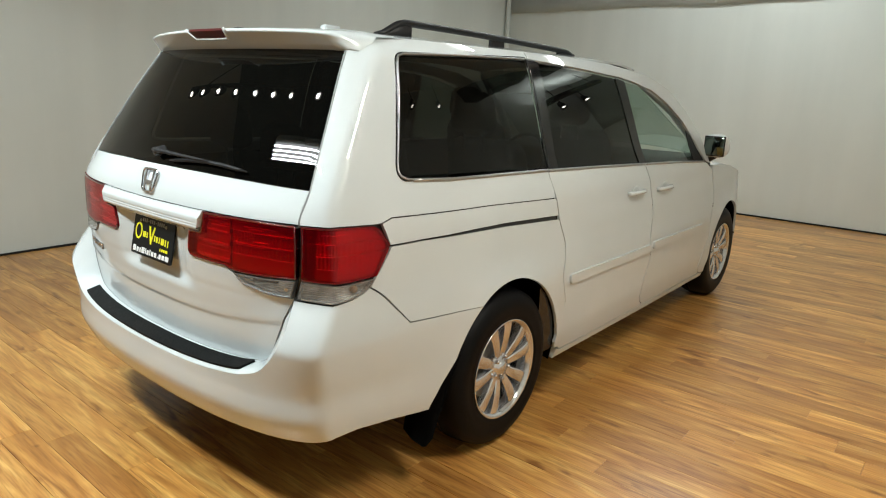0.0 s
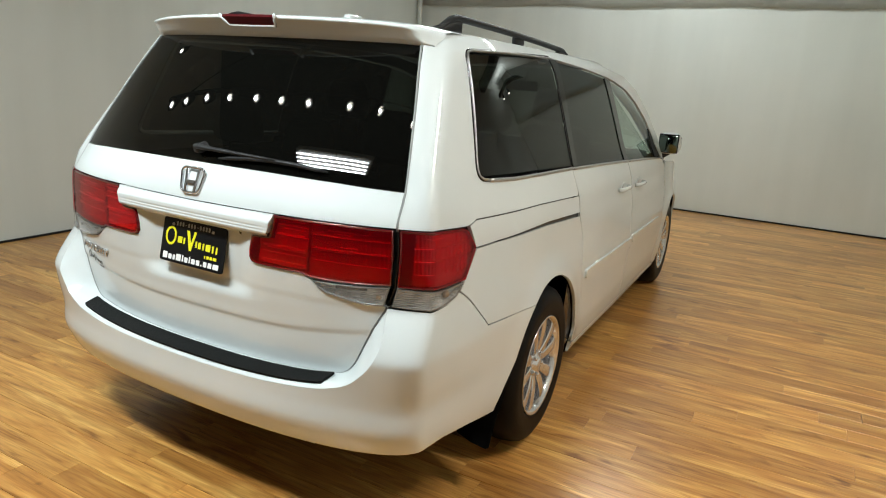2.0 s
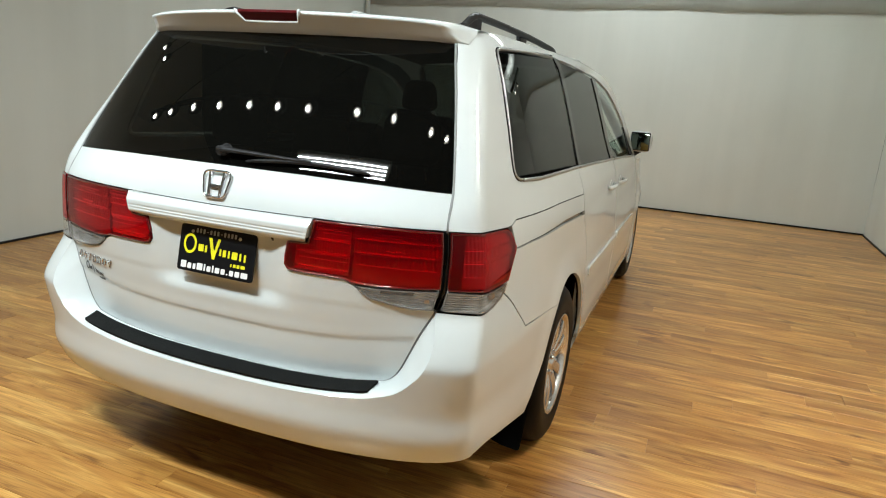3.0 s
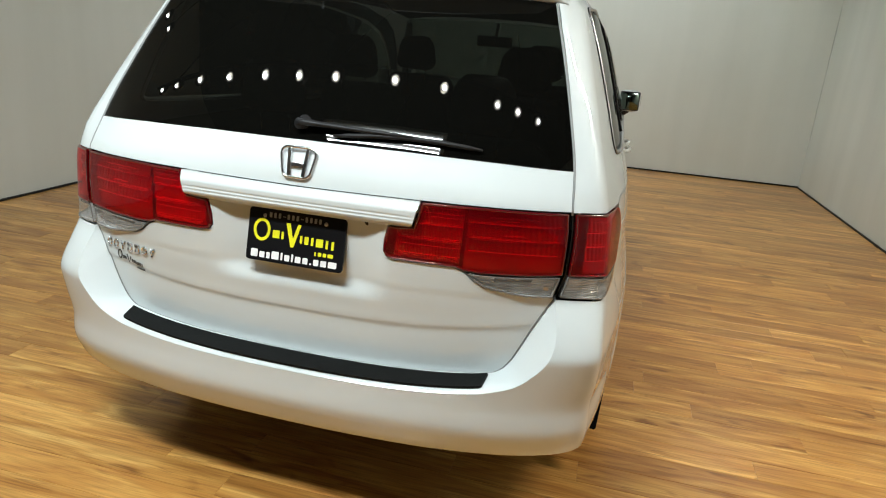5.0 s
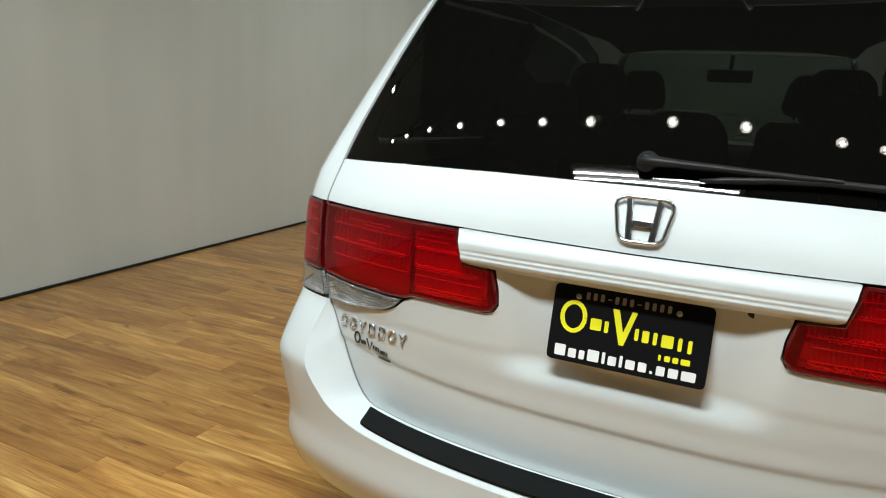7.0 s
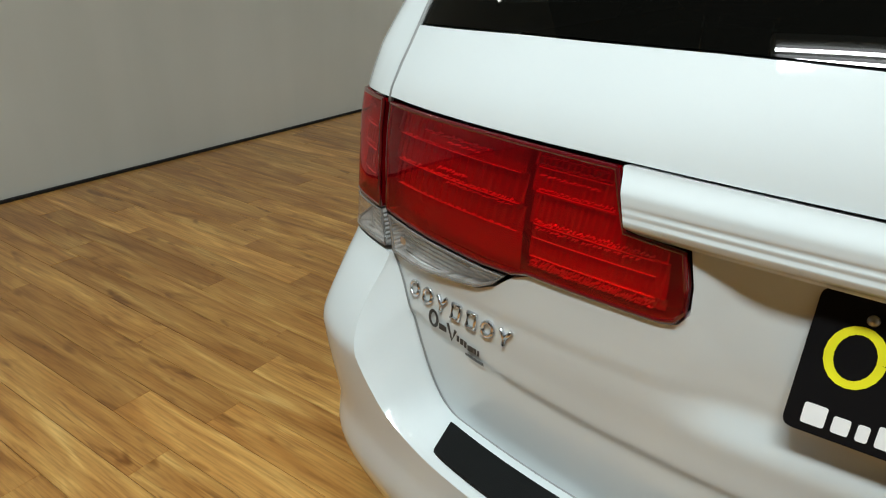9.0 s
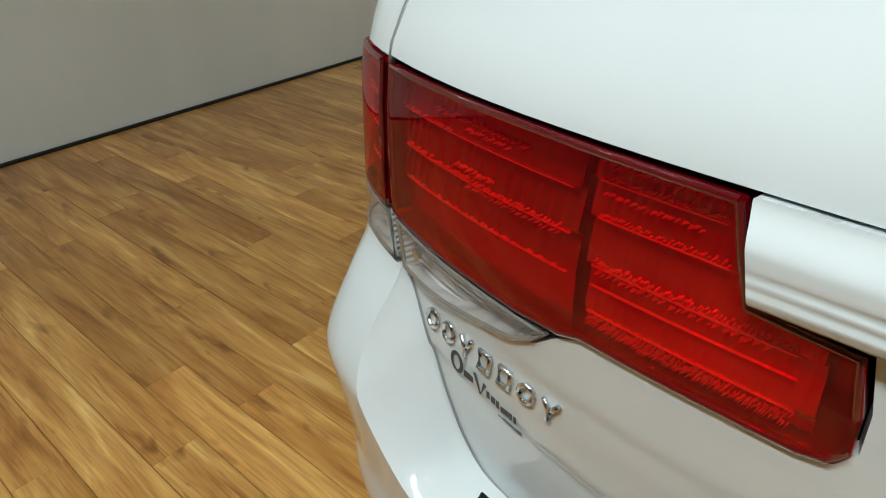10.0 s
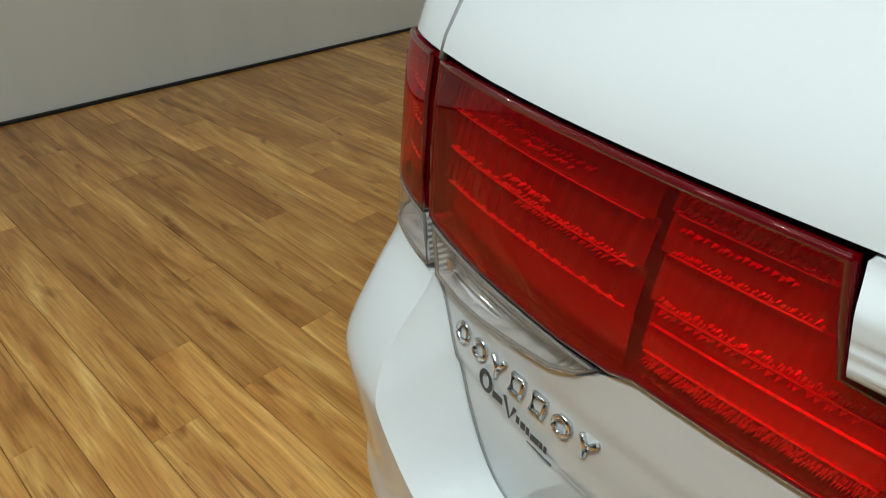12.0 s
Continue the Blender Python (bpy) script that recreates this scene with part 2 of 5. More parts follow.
def panel(poly, surf, cell=(0.05, 0.05), thick=0.014, lift=0.0, outward=(0, -1, 0), gap=0.0, cuts=()):
    """A sheet over the polygon (u, v) laid on surf(u, v), with its rim turned in by thick."""
    poly = inset(poly, gap) if gap else list(poly)
    bm, made = bmesh.new(), {}
    us, vs = [p[0] for p in poly], [p[1] for p in poly]

    def normal(u, v):
        h = 2e-3
        a = Vector(surf(u + h, v)) - Vector(surf(u - h, v))
        b = Vector(surf(u, v + h)) - Vector(surf(u, v - h))
        n = a.cross(b).normalized()
        return n if n.dot(Vector(outward)) > 0 else -n

    def vert(u, v):
        key = (round(u, 5), round(v, 5))
        if key not in made:
            n = normal(u, v)
            made[key] = (bm.verts.new(Vector(surf(u, v)) + n * lift), n)
        return made[key][0]

    i0, i1 = math.floor(min(us) / cell[0]), math.ceil(max(us) / cell[0])
    edges = [None, *cuts, None]
    pieces = []
    for low, high in zip(edges, edges[1:]):
        piece = poly if low is None else clip(poly, 1, low, True)
        pieces.append(piece if high is None else clip(piece, 1, high, False))
    for i, piece in ((i, piece) for piece in pieces for i in range(i0, i1)):
        strip = clip(clip(piece, 0, i * cell[0], True), 0, (i + 1) * cell[0], False)
        if len(strip) < 3:
            continue
        sv = [p[1] for p in strip]
        for j in range(math.floor(min(sv) / cell[1]), math.ceil(max(sv) / cell[1])):
            bit = clip(clip(strip, 1, j * cell[1], True), 1, (j + 1) * cell[1], False)
            ring = []
            if abs(sum(bit[k - 1][0] * bit[k][1] - bit[k][0] * bit[k - 1][1] for k in range(len(bit)))) < 1e-7:
                continue
            for u, v in bit:
                w = vert(u, v)
                if w not in ring:
                    ring.append(w)
            if len(ring) >= 3:
                try:
                    bm.faces.new(ring)
                except ValueError:
                    pass
    normals = {w: n for w, n in made.values()}
    for f in list(bm.faces):
        if f.calc_area() < 1e-9:
            bm.faces.remove(f)
    for f in bm.faces:
        f.normal_update()
        if f.normal.dot(normals[f.verts[0]]) < 0:
            f.normal_flip()
    if thick:
        rim = [e for e in bm.edges if len(e.link_faces) == 1]
        inner = {}
        for e in rim:
            for w in e.verts:
                if w not in inner:
                    inner[w] = bm.verts.new(w.co - normals[w] * thick)
        for e in rim:
            a, b = e.verts
            loop = e.link_faces[0].loops
            for l in loop:
                if l.edge == e:
                    a, b = l.vert, l.link_loop_next.vert
            bm.faces.new((b, a, inner[a], inner[b]))
            e.smooth = False
    loose = [w for w in bm.verts if not w.link_faces]
    bmesh.ops.delete(bm, geom=loose, context="VERTS")
    return bm


def grid(bm, rows):
    """A sheet through rows of points."""
    vs = [[bm.verts.new(p) for p in row] for row in rows]
    for a, b in zip(vs, vs[1:]):
        for k in range(len(a) - 1):
            bm.faces.new((a[k], a[k + 1], b[k + 1], b[k]))
    return vs


def mirrored(bm):
    for v in bm.verts:
        v.co.x = -v.co.x
    bmesh.ops.reverse_faces(bm, faces=bm.faces)
    return bm
# ---- materials ----
def paint_white():
    m = material("white pearl paint", (0.72, 0.735, 0.735), 0.55, coat=1.0, coat_rough=0.025, specular=0.15)
    p = coords(m, (1, 1, 1))
    n = node(m, "ShaderNodeTexNoise", Scale=900.0, Detail=2.0)
    join(m, p, "Vector", n, "Vector")
    big = node(m, "ShaderNodeTexNoise", Scale=2.5, Detail=3.0)
    join(m, p, "Vector", big, "Vector")
    r = ramp(m, [(0.3, (0.585, 0.630, 0.640)), (0.7, (0.625, 0.665, 0.672))])
    join(m, big, "Fac", r, "Fac")
    join(m, r, "Color", shader_of(m), "Base Color")
    bumpy(m, n, "Fac", 0.03, 0.0004)
    return m


def tinted_glass(name, tint, gloss=0.0, mirror=0.034, scatter=None, share_scattered=0.0):
    """A pane: what comes through is tinted, what the surface mirrors follows Fresnel."""
    m = bpy.data.materials.new(name)
    m.use_nodes = True
    nodes = m.node_tree.nodes
    nodes.remove(nodes["Principled BSDF"])
    through_it = node(m, "ShaderNodeBsdfTransparent", Color=(*tint, 1))
    shine = node(m, "ShaderNodeBsdfGlossy", Roughness=gloss)
    facing = node(m, "ShaderNodeLayerWeight", Blend=0.5)
    fifth = node(m, "ShaderNodeMath")
    fifth.operation = "POWER"
    fifth.inputs[1].default_value = 4.0
    join(m, facing, "Facing", fifth, 0)
    share = node(m, "ShaderNodeMath")
    share.operation = "MULTIPLY_ADD"
    share.inputs[1].default_value, share.inputs[2].default_value = 0.7, mirror
    join(m, fifth, 0, share, 0)
    mix = node(m, "ShaderNodeMixShader")
    join(m, share, 0, mix, 0)
    if scatter:
        fine = node(m, "ShaderNodeBsdfDiffuse", Color=(*scatter, 1))
        inner = node(m, "ShaderNodeMixShader", Fac=share_scattered)
        join(m, through_it, "BSDF", inner, 1)
        join(m, fine, "BSDF", inner, 2)
        join(m, inner, "Shader", mix, 1)
    else:
        join(m, through_it, "BSDF", mix, 1)
    join(m, shine, "BSDF", mix, 2)
    join(m, mix, "Shader", nodes["Material Output"], "Surface")
    return m


def speckled(name, colour, rough, scale, depth, metal=0.0, spread=0.25, **more):
    m = material(name, colour, rough, metal, **more)
    p = coords(m)
    n = node(m, "ShaderNodeTexNoise", Scale=scale, Detail=6.0)
    join(m, p, "Vector", n, "Vector")
    big = node(m, "ShaderNodeTexNoise", Scale=scale / 40, Detail=3.0)
    join(m, p, "Vector", big, "Vector")
    r = ramp(m, [(0.3, tuple(c * (1 - spread) for c in colour)), (0.7, tuple(min(c * (1 + spread), 0.95) for c in colour))])
    join(m, big, "Fac", r, "Fac")
    join(m, r, "Color", shader_of(m), "Base Color")
    bumpy(m, n, "Fac", depth, 0.001)
    return m


def reflector(name, colour, rough, scale, along, depth, metal=0.25):
    """A bright reflector with even flutes."""
    m = material(name, colour, rough, metal)
    p = coords(m)
    w = node(m, "ShaderNodeTexWave", Scale=scale)
    w.bands_direction = along
    join(m, p, "Vector", w, "Vector")
    n = node(m, "ShaderNodeTexNoise", Scale=30.0, Detail=3.0)
    join(m, p, "Vector", n, "Vector")
    r = ramp(m, [(0.3, tuple(c * 0.55 for c in colour)), (0.75, colour)])
    join(m, n, "Fac", r, "Fac")
    join(m, r, "Color", shader_of(m), "Base Color")
    bumpy(m, w, "Fac", depth, 0.003)
    return m


# bright dots in the colour stand in for glints along the ribs
def sparkling():
    m = material("prism strip with painted glints", (0.95, 0.9, 0.88), 0.15, 0.1)
    p = coords(m)
    v = node(m, "ShaderNodeTexVoronoi", Scale=230.0)
    join(m, p, "Vector", v, "Vector")
    r = ramp(m, [(0.3, (0.98, 0.97, 0.96)), (0.7, (0.62, 0.60, 0.58))])
    join(m, v, "Distance", r, "Fac")
    join(m, r, "Color", shader_of(m), "Base Color")
    bumpy(m, v, "Distance", 0.4, 0.002)
    return m


def wall_white():
    m = material("painted sheet wall", (0.68, 0.70, 0.66), 0.6)
    p = coords(m)
    n = node(m, "ShaderNodeTexNoise", Scale=0.7, Detail=4.0)
    join(m, p, "Vector", n, "Vector")
    streak = node(m, "ShaderNodeTexNoise", Scale=1.0, Detail=5.0)
    q = coords(m, (3.0, 3.0, 0.25))
    join(m, q, "Vector", streak, "Vector")
    mix = node(m, "ShaderNodeMix")
    mix.data_type = "FLOAT"
    mix.inputs[0].default_value = 0.5
    join(m, n, "Fac", mix, 2)
    join(m, streak, "Fac", mix, 3)
    r = ramp(m, [(0.3, (0.61, 0.635, 0.595)), (0.7, (0.71, 0.735, 0.695))])
    join(m, mix, 0, r, "Fac")
    join(m, r, "Color", shader_of(m), "Base Color")
    bumpy(m, streak, "Fac", 0.25, 0.01)
    return m


def plank_wood(name, joined):
    m = material(name, (0.42, 0.24, 0.10), 0.28, specular=0.5)
    info, pick = (node(m, "ShaderNodeNewGeometry"), "Random Per Island") if joined else (node(m, "ShaderNodeObjectInfo"), "Random")
    c = node(m, "ShaderNodeTexCoord")
    shift = node(m, "ShaderNodeVectorMath")
    shift.operation = "MULTIPLY_ADD"
    join(m, info, pick, shift, 0)
    shift.inputs[1].default_value = (37.0, 91.0, 13.0)
    join(m, c, "Object", shift, 2)

    def grain(scale, size, detail, warp):
        q = node(m, "ShaderNodeMapping", Scale=scale)
        join(m, shift, "Vector", q, "Vector")
        n = node(m, "ShaderNodeTexNoise", Scale=size, Detail=detail, Distortion=warp)
        join(m, q, "Vector", n, "Vector")
        return n
    def blend(kind, a, out_a, b, out_b, amount=1.0):
        x = node(m, "ShaderNodeMix")
        x.data_type, x.blend_type = "RGBA", kind
        if isinstance(amount, float):
            x.inputs[0].default_value = amount
        else:
            join(m, amount, "Color", x, 0)
        join(m, a, out_a, x, 6)
        join(m, b, out_b, x, 7)
        return x
    bands, fibre = grain((1.1, 9.0, 1.0), 1.6, 4.0, 1.1), grain((2.2, 50.0, 1.0), 3.0, 5.0, 0.4)
    r = ramp(m, [(0.28, (0.29, 0.120, 0.026)), (0.40, (0.43, 0.193, 0.046)), (0.50, (0.50, 0.247, 0.065)), (0.60, (0.58, 0.312, 0.088)), (0.70, (0.72, 0.442, 0.146))])
    join(m, bands, "Fac", r, "Fac")
    fr = ramp(m, [(0.32, (0.66, 0.60, 0.53)), (0.52, (1, 1, 1)), (0.70, (1.14, 1.14, 1.12))])
    join(m, fibre, "Fac", fr, "Fac")
    wood = blend("MULTIPLY", r, "Color", fr, "Color", 0.7)
    # short dark cracks along the grain, and knots
    line, where = grain((0.9, 24.0, 1.0), 1.4, 2.0, 0.35), grain((2.0, 5.0, 1.0), 1.1, 1.0, 0.0)
    thin = ramp(m, [(0.475, (0, 0, 0)), (0.497, (1, 1, 1)), (0.503, (1, 1, 1)), (0.525, (0, 0, 0))])
    join(m, line, "Fac", thin, "Fac")
    mask = ramp(m, [(0.50, (0, 0, 0)), (0.66, (0.55, 0.55, 0.55))])
    join(m, where, "Fac", mask, "Fac")
    crack = blend("MULTIPLY", thin, "Color", mask, "Color")
    dark = node(m, "ShaderNodeRGB")
    dark.outputs[0].default_value = (0.16, 0.058, 0.015, 1)
    a = node(m, "ShaderNodeMix")
    a.data_type, a.blend_type = "RGBA", "MIX"
    join(m, crack, 2, a, 0)
    join(m, wood, 2, a, 6)
    join(m, dark, 0, a, 7)
    knots = grain((3.2, 9.0, 1.0), 1.3, 2.0, 0.6)
    kr = ramp(m, [(0.63, (1, 1, 1)), (0.74, (0.50, 0.40, 0.31))])
    join(m, knots, "Fac", kr, "Fac")
    k = blend("MULTIPLY", a, 2, kr, "Color")
    tone = ramp(m, [(0.0, (0.78, 0.73, 0.68)), (0.3, (0.95, 0.93, 0.90)), (0.6, (1.06, 1.06, 1.04)), (1.0, (1.24, 1.24, 1.22))])
    join(m, info, pick, tone, "Fac")
    b = blend("MULTIPLY", k, 2, tone, "Color")
    join(m, b, 2, shader_of(m), "Base Color")
    bumpy(m, fibre, "Fac", 0.12, 0.0008)
    return m


PAINT = paint_white()
# a trace of diffuse grey adds a faint haze that lifts the blacks
DARK_GLASS = tinted_glass("privacy glass", (0.040, 0.046, 0.041), scatter=(0.5, 0.5, 0.42), share_scattered=0.005)
# the shade inside the tailgate's gaps, put into a grey
SEAM_GREY = material("shaded seam grey", (0.22, 0.23, 0.23), 0.5)
CLEAR_GLASS = tinted_glass("green-tinted glass", (0.62, 0.72, 0.66))
BLACK = speckled("black plastic", (0.010, 0.010, 0.011), 0.5, 700, 0.25, specular=0.3)
GLOSS_BLACK = material("gloss black trim", (0.012, 0.012, 0.013), 0.12)
PAD = speckled("ribbed black rubber pad", (0.004, 0.0045, 0.0045), 0.6, 500, 0.5, specular=0.12)
RUBBER = speckled("tyre rubber", (0.0045, 0.0045, 0.005), 0.5, 120, 0.15, specular=0.12)
HOUSE_BLACK = speckled("black wheel house felt", (0.005, 0.005, 0.005), 0.95, 120, 0.3, specular=0.05)
CHROME = material("chrome", (0.68, 0.68, 0.70), 0.18, 1.0)
# silver darkened to stand in for the dark view that it mirrors
MIRROR = material("darkened mirror silver", (0.12, 0.16, 0.145), 0.08, 1.0)
GREY_TRIM = material("satin grey trim", (0.42, 0.42, 0.42), 0.3, 0.8)
ALLOY = speckled("machined alloy", (0.70, 0.71, 0.74), 0.13, 300, 0.05, metal=0.85, spread=0.08)
RED = tinted_glass("red lamp lens", (1.0, 0.006, 0.032), scatter=(0.74, 0.003, 0.022), share_scattered=0.075)
RIM_RED = material("dark red plastic", (0.09, 0.003, 0.006), 0.12, coat=1.0)
BRAKE_RED = material("unlit dark red lens", (0.07, 0.001, 0.003), 0.3, coat=0.0)
CLEAR_LENS = tinted_glass("smoky clear lens", (0.98, 0.97, 0.96), scatter=(0.8, 0.8, 0.78), share_scattered=0.10)
SMOKE = material("smoky grey plastic", (0.16, 0.15, 0.14), 0.15, coat=1.0)
FLUTED = speckled("fluted reflector", (0.62, 0.60, 0.62), 0.17, 160, 0.1, metal=0.72)
SMOOTHED = speckled("smooth reflector", (0.46, 0.44, 0.46), 0.2, 120, 0.1, metal=0.72)
LINED = reflector("lined reflector", (0.93, 0.93, 0.93), 0.10, 45.0, "Z", 1.0, 0.5)
SPARKLE = sparkling()
PRISM = material("bright prism plastic", (0.98, 0.97, 0.96), 0.07, 0.5)
AMBER = material("amber bulb glass", (0.32, 0.20, 0.12), 0.15)
SEAT = speckled("grey seat cloth", (0.06, 0.06, 0.065), 0.8, 300, 0.4)
LINING = speckled("dark cabin lining", (0.05, 0.05, 0.05), 0.8, 200, 0.3)
WALL = wall_white()
PLANK, PLANK_FAR = plank_wood("oak laminate plank", False), plank_wood("oak laminate planks", True)
UNDER = speckled("black floor underlay", (0.03, 0.022, 0.015), 0.9, 60, 0.2)
CEILING = speckled("dark ceiling", (0.035, 0.034, 0.032), 0.9, 3, 0.3)
PLATE_BLACK = material("black number plate", (0.006, 0.006, 0.007), 0.35, specular=0.2)
YELLOW = material("yellow plate print", (0.78, 0.74, 0.02), 0.4)
PRINT_WHITE = material("white plate print", (0.8, 0.8, 0.8), 0.4)
PRINT_GREY = material("grey plate print", (0.32, 0.33, 0.32), 0.4)
DECAL = material("black decal", (0.02, 0.02, 0.02), 0.4)
GLOW = material("lamp face", (1, 1, 1), 0.4, glow=30.0, glow_colour=(1.0, 0.93, 0.8, 1))
TUBE_GLOW = material("fluorescent tube", (1, 1, 1), 0.4, glow=9.0, glow_colour=(0.93, 0.98, 1.0, 1))
# ---- the photo bay ----
X0, X1, Y0, Y1, TOP = -3.86, 3.42, -7.0, 8.02, 4.6
SEAM = 2.67


def slab(name, x0, x1, y0, y1, z0, z1, mat, label, category):
    bm = bmesh.new()
    box(bm, x0, x1, y0, y1, z0, z1)
    return tagged(mesh_object(name, bm, mat, None, smooth=False), label, category, kind="structure")


floor = slab("floor", X0 - 0.2, X1 + 0.2, Y0 - 0.2, Y1 + 0.2, -0.25, -0.012, UNDER, "brown oak laminate floor of long narrow planks", "floor")


def sheet_wall(name, a, b, inward, label):
    """A white sheet wall from a to b in plan, slightly wavy, with thickness; above the seam a second sheet is lapped over it."""
    a, b, inward = Vector((*a, 0)), Vector((*b, 0)), Vector((*inward, 0))
    along, length = (b - a).normalized(), (b - a).length
    bm = bmesh.new()
    cols, rows = int(length / 0.12), 26
    front = []
    for j in range(rows + 1):
        z = TOP * j / rows
        front.append([])
        for i in range(cols + 1):
            s = length * i / cols
            w = 0.012 * noise.noise((s * 0.55, z * 0.25, inward.x * 3 + inward.y * 7)) + 0.006 * noise.noise((s * 1.9 + z, z * 0.7, 5.0))
            front[-1].append(bm.verts.new(a + along * s + inward * w * step(0.0, 0.4, z) + Vector((0, 0, z))))
    back = [[bm.verts.new(v.co - inward * 0.12 - inward * 0.02) for v in (row[0], row[-1])] for row in (front[0], front[-1])]
    for r0, r1 in zip(front, front[1:]):
        for k in range(cols):
            bm.faces.new((r0[k], r0[k + 1], r1[k + 1], r1[k]))
    bm.faces.new((back[0][0], back[1][0], back[1][1], back[0][1]))
    bmesh.ops.recalc_face_normals(bm, faces=bm.faces)
    for f in bm.faces:
        if f.normal.dot(inward) < 0 and len(f.verts) == 4 and f.calc_area() < 1:
            f.normal_flip()
    return tagged(mesh_object(name, bm, WALL), label, "wall", kind="structure")


wall_west = sheet_wall("wall_west", (X0, Y0), (X0, Y1), (1, 0), "plain white painted side wall of the photo bay")
wall_north = sheet_wall("wall_north", (X0, Y1), (X1, Y1), (0, -1), "white sheet end wall with faint creases")
wall_east = sheet_wall("wall_east", (X1, Y1), (X1, Y0), (-1, 0), "plain white sheet side wall")
# unseen south wall: the hall's want of light is put into its dark colour
wall_south = slab("wall_south", X0, X1, Y0 - 0.15, Y0, -0.02, TOP, CEILING, "unseen wall behind the bay, coloured dark in place of an unlit hall", "wall")
ceiling = slab("ceiling", X0 - 0.2, X1 + 0.2, Y0 - 0.2, Y1 + 0.2, TOP, TOP + 0.15, CEILING, "dark unlit ceiling", "ceiling")


def lap_sheet():
    """The loose upper sheet on the end wall, with a crumpled lower hem."""
    bm = bmesh.new()
    cols, rows = 110, 14
    vs = []
    for j in range(rows + 1):
        vs.append([])
        for i in range(cols + 1):
            x = X0 + 0.02 + (X1 - X0 - 0.04) * i / cols
            hem = SEAM + 0.02 * noise.noise((x * 0.8, 0, 0)) + 0.012 * noise.noise((x * 3.1, 4, 0))
            z = hem + (TOP - hem) * j / rows
            fall = 1 - j / rows
            y = Y1 - 0.022 - 0.006 * fall - 0.012 * abs(noise.noise((x * 1.6, z * 2.2, 9))) - 0.010 * noise.noise((x * 5, z * 5, 2)) * fall ** 3
            vs[-1].append(bm.verts.new((x, y, z)))
    for r0, r1 in zip(vs, vs[1:]):
        for k in range(cols):
            bm.faces.new((r0[k], r0[k + 1], r1[k + 1], r1[k]))
    bmesh.ops.solidify(bm, geom=list(bm.faces), thickness=0.004)
    return tagged(mesh_object("wall_sheet", bm, WALL), "loose white plastic sheet hung with a crumpled hem", "sheet", kind="structure")


lap_sheet()


# a black strip stands in for the dark gap under a wall
def gap_strip(name, x0, x1, y0, y1, mat, h):
    bm = bmesh.new()
    box(bm, x0, x1, y0, y1, -0.012, h, 0.003, 1)
    tagged(mesh_object(name, bm, mat, None, smooth=False), "black strip in place of the dark gap at the foot of the wall", "trim", kind="structure")


gap_strip("wall_foot_gap", X0, X0 + 0.020, Y0, Y1, BLACK, 0.017)
gap_strip("wall_foot_gap", X0, X1, Y1 - 0.018, Y1, BLACK, 0.022)
gap_strip("wall_foot_gap", X1 - 0.016, X1, Y0, Y1, BLACK, 0.016)

bm = bmesh.new()
tube(bm, [(X0 + 0.07, Y1 - 0.11, z) for z in (0.0, 1.0, 2.0, 3.0, TOP)], 0.035, 14)
tagged(mesh_object("corner_pipe", bm, WALL), "white painted upright pipe in the wall corner", "pipe", kind="structure")
# ---- the minivan ----
van = empty("minivan", "white minivan with dark tinted rear glass and black roof rails", "car")


def sides(name, poly, mat, cell=(0.05, 0.05), thick=0.014, lift=0.0, gap=0.0021, label="", parent=None, cuts=()):
    """A panel on the wrapped skin, on both sides of the van. poly: (y, z)."""
    pts = [(wrap_y(y, z), z) for y, z in poly]
    made = []
    for flip in (False, True):
        bm = panel(pts, wrap, cell, thick, lift, (1, -0.6, 0), gap, cuts)
        made.append(part(name, mirrored(bm) if flip else bm, mat, parent or van, label))
    return made


def arch_points(centre, a0, a1, n=18, r=ARCH):
    return [(centre + r * math.cos(radians(a0 + (a1 - a0) * i / n)), HUB_Z + r * math.sin(radians(a0 + (a1 - a0) * i / n))) for i in range(n + 1)]


GATE_X = [(0.756, 0.846), (0.775, 0.915), (0.777, 1.00), (0.770, 1.086), (0.757, 1.198), (0.736, 1.29), (0.692, 1.446), (0.650, 1.576), (0.629, 1.640)]
GATE_SEAM = [(rear_y(x, z) + 0.002, z) for x, z in GATE_X[3:]] + [(0.552, 1.698)]
DOOR_SEAM = [(1.483, 1.178), (1.495, 1.10), (1.511, 1.05), (1.535, 0.96), (1.581, 0.76), (1.600, 0.55), (1.606, 0.33)]
QUARTER_GLASS = rounded([(0.535, 1.222), (0.590, 1.40), (0.668, 1.636), (1.50, 1.662), (1.487, 1.186)], [0.045, 0.3, 0.03, 0.0, 0.0])
TRACK_TOP, TRACK_LOW = [(0.425, 1.084), (0.47, 1.098), (1.00, 1.082), (1.50, 1.057)], [(0.455, 1.008), (0.60, 1.004), (1.10, 0.985), (1.533, 0.958)]

upper = [(GATE_SEAM[0][0], 1.092), (0.26, 1.090), (0.40, 1.083)] + TRACK_TOP + [(1.497, 1.10), (1.484, 1.176)]
upper += [(1.10, 1.192), (0.80, 1.203), (0.60, 1.215), (0.555, 1.222), (0.54, 1.235), (0.545, 1.265), (0.590, 1.40), (0.630, 1.52), (0.660, 1.618), (0.668, 1.634), (0.688, 1.642)]
upper += [(1.0, 1.655), (1.525, 1.665), (1.556, 1.699), (1.2, 1.70), (0.7, 1.70)] + GATE_SEAM[::-1][:-1]
sides("rear_quarter", upper, PAINT, (0.045, 0.04), cuts=(1.226, 1.628))
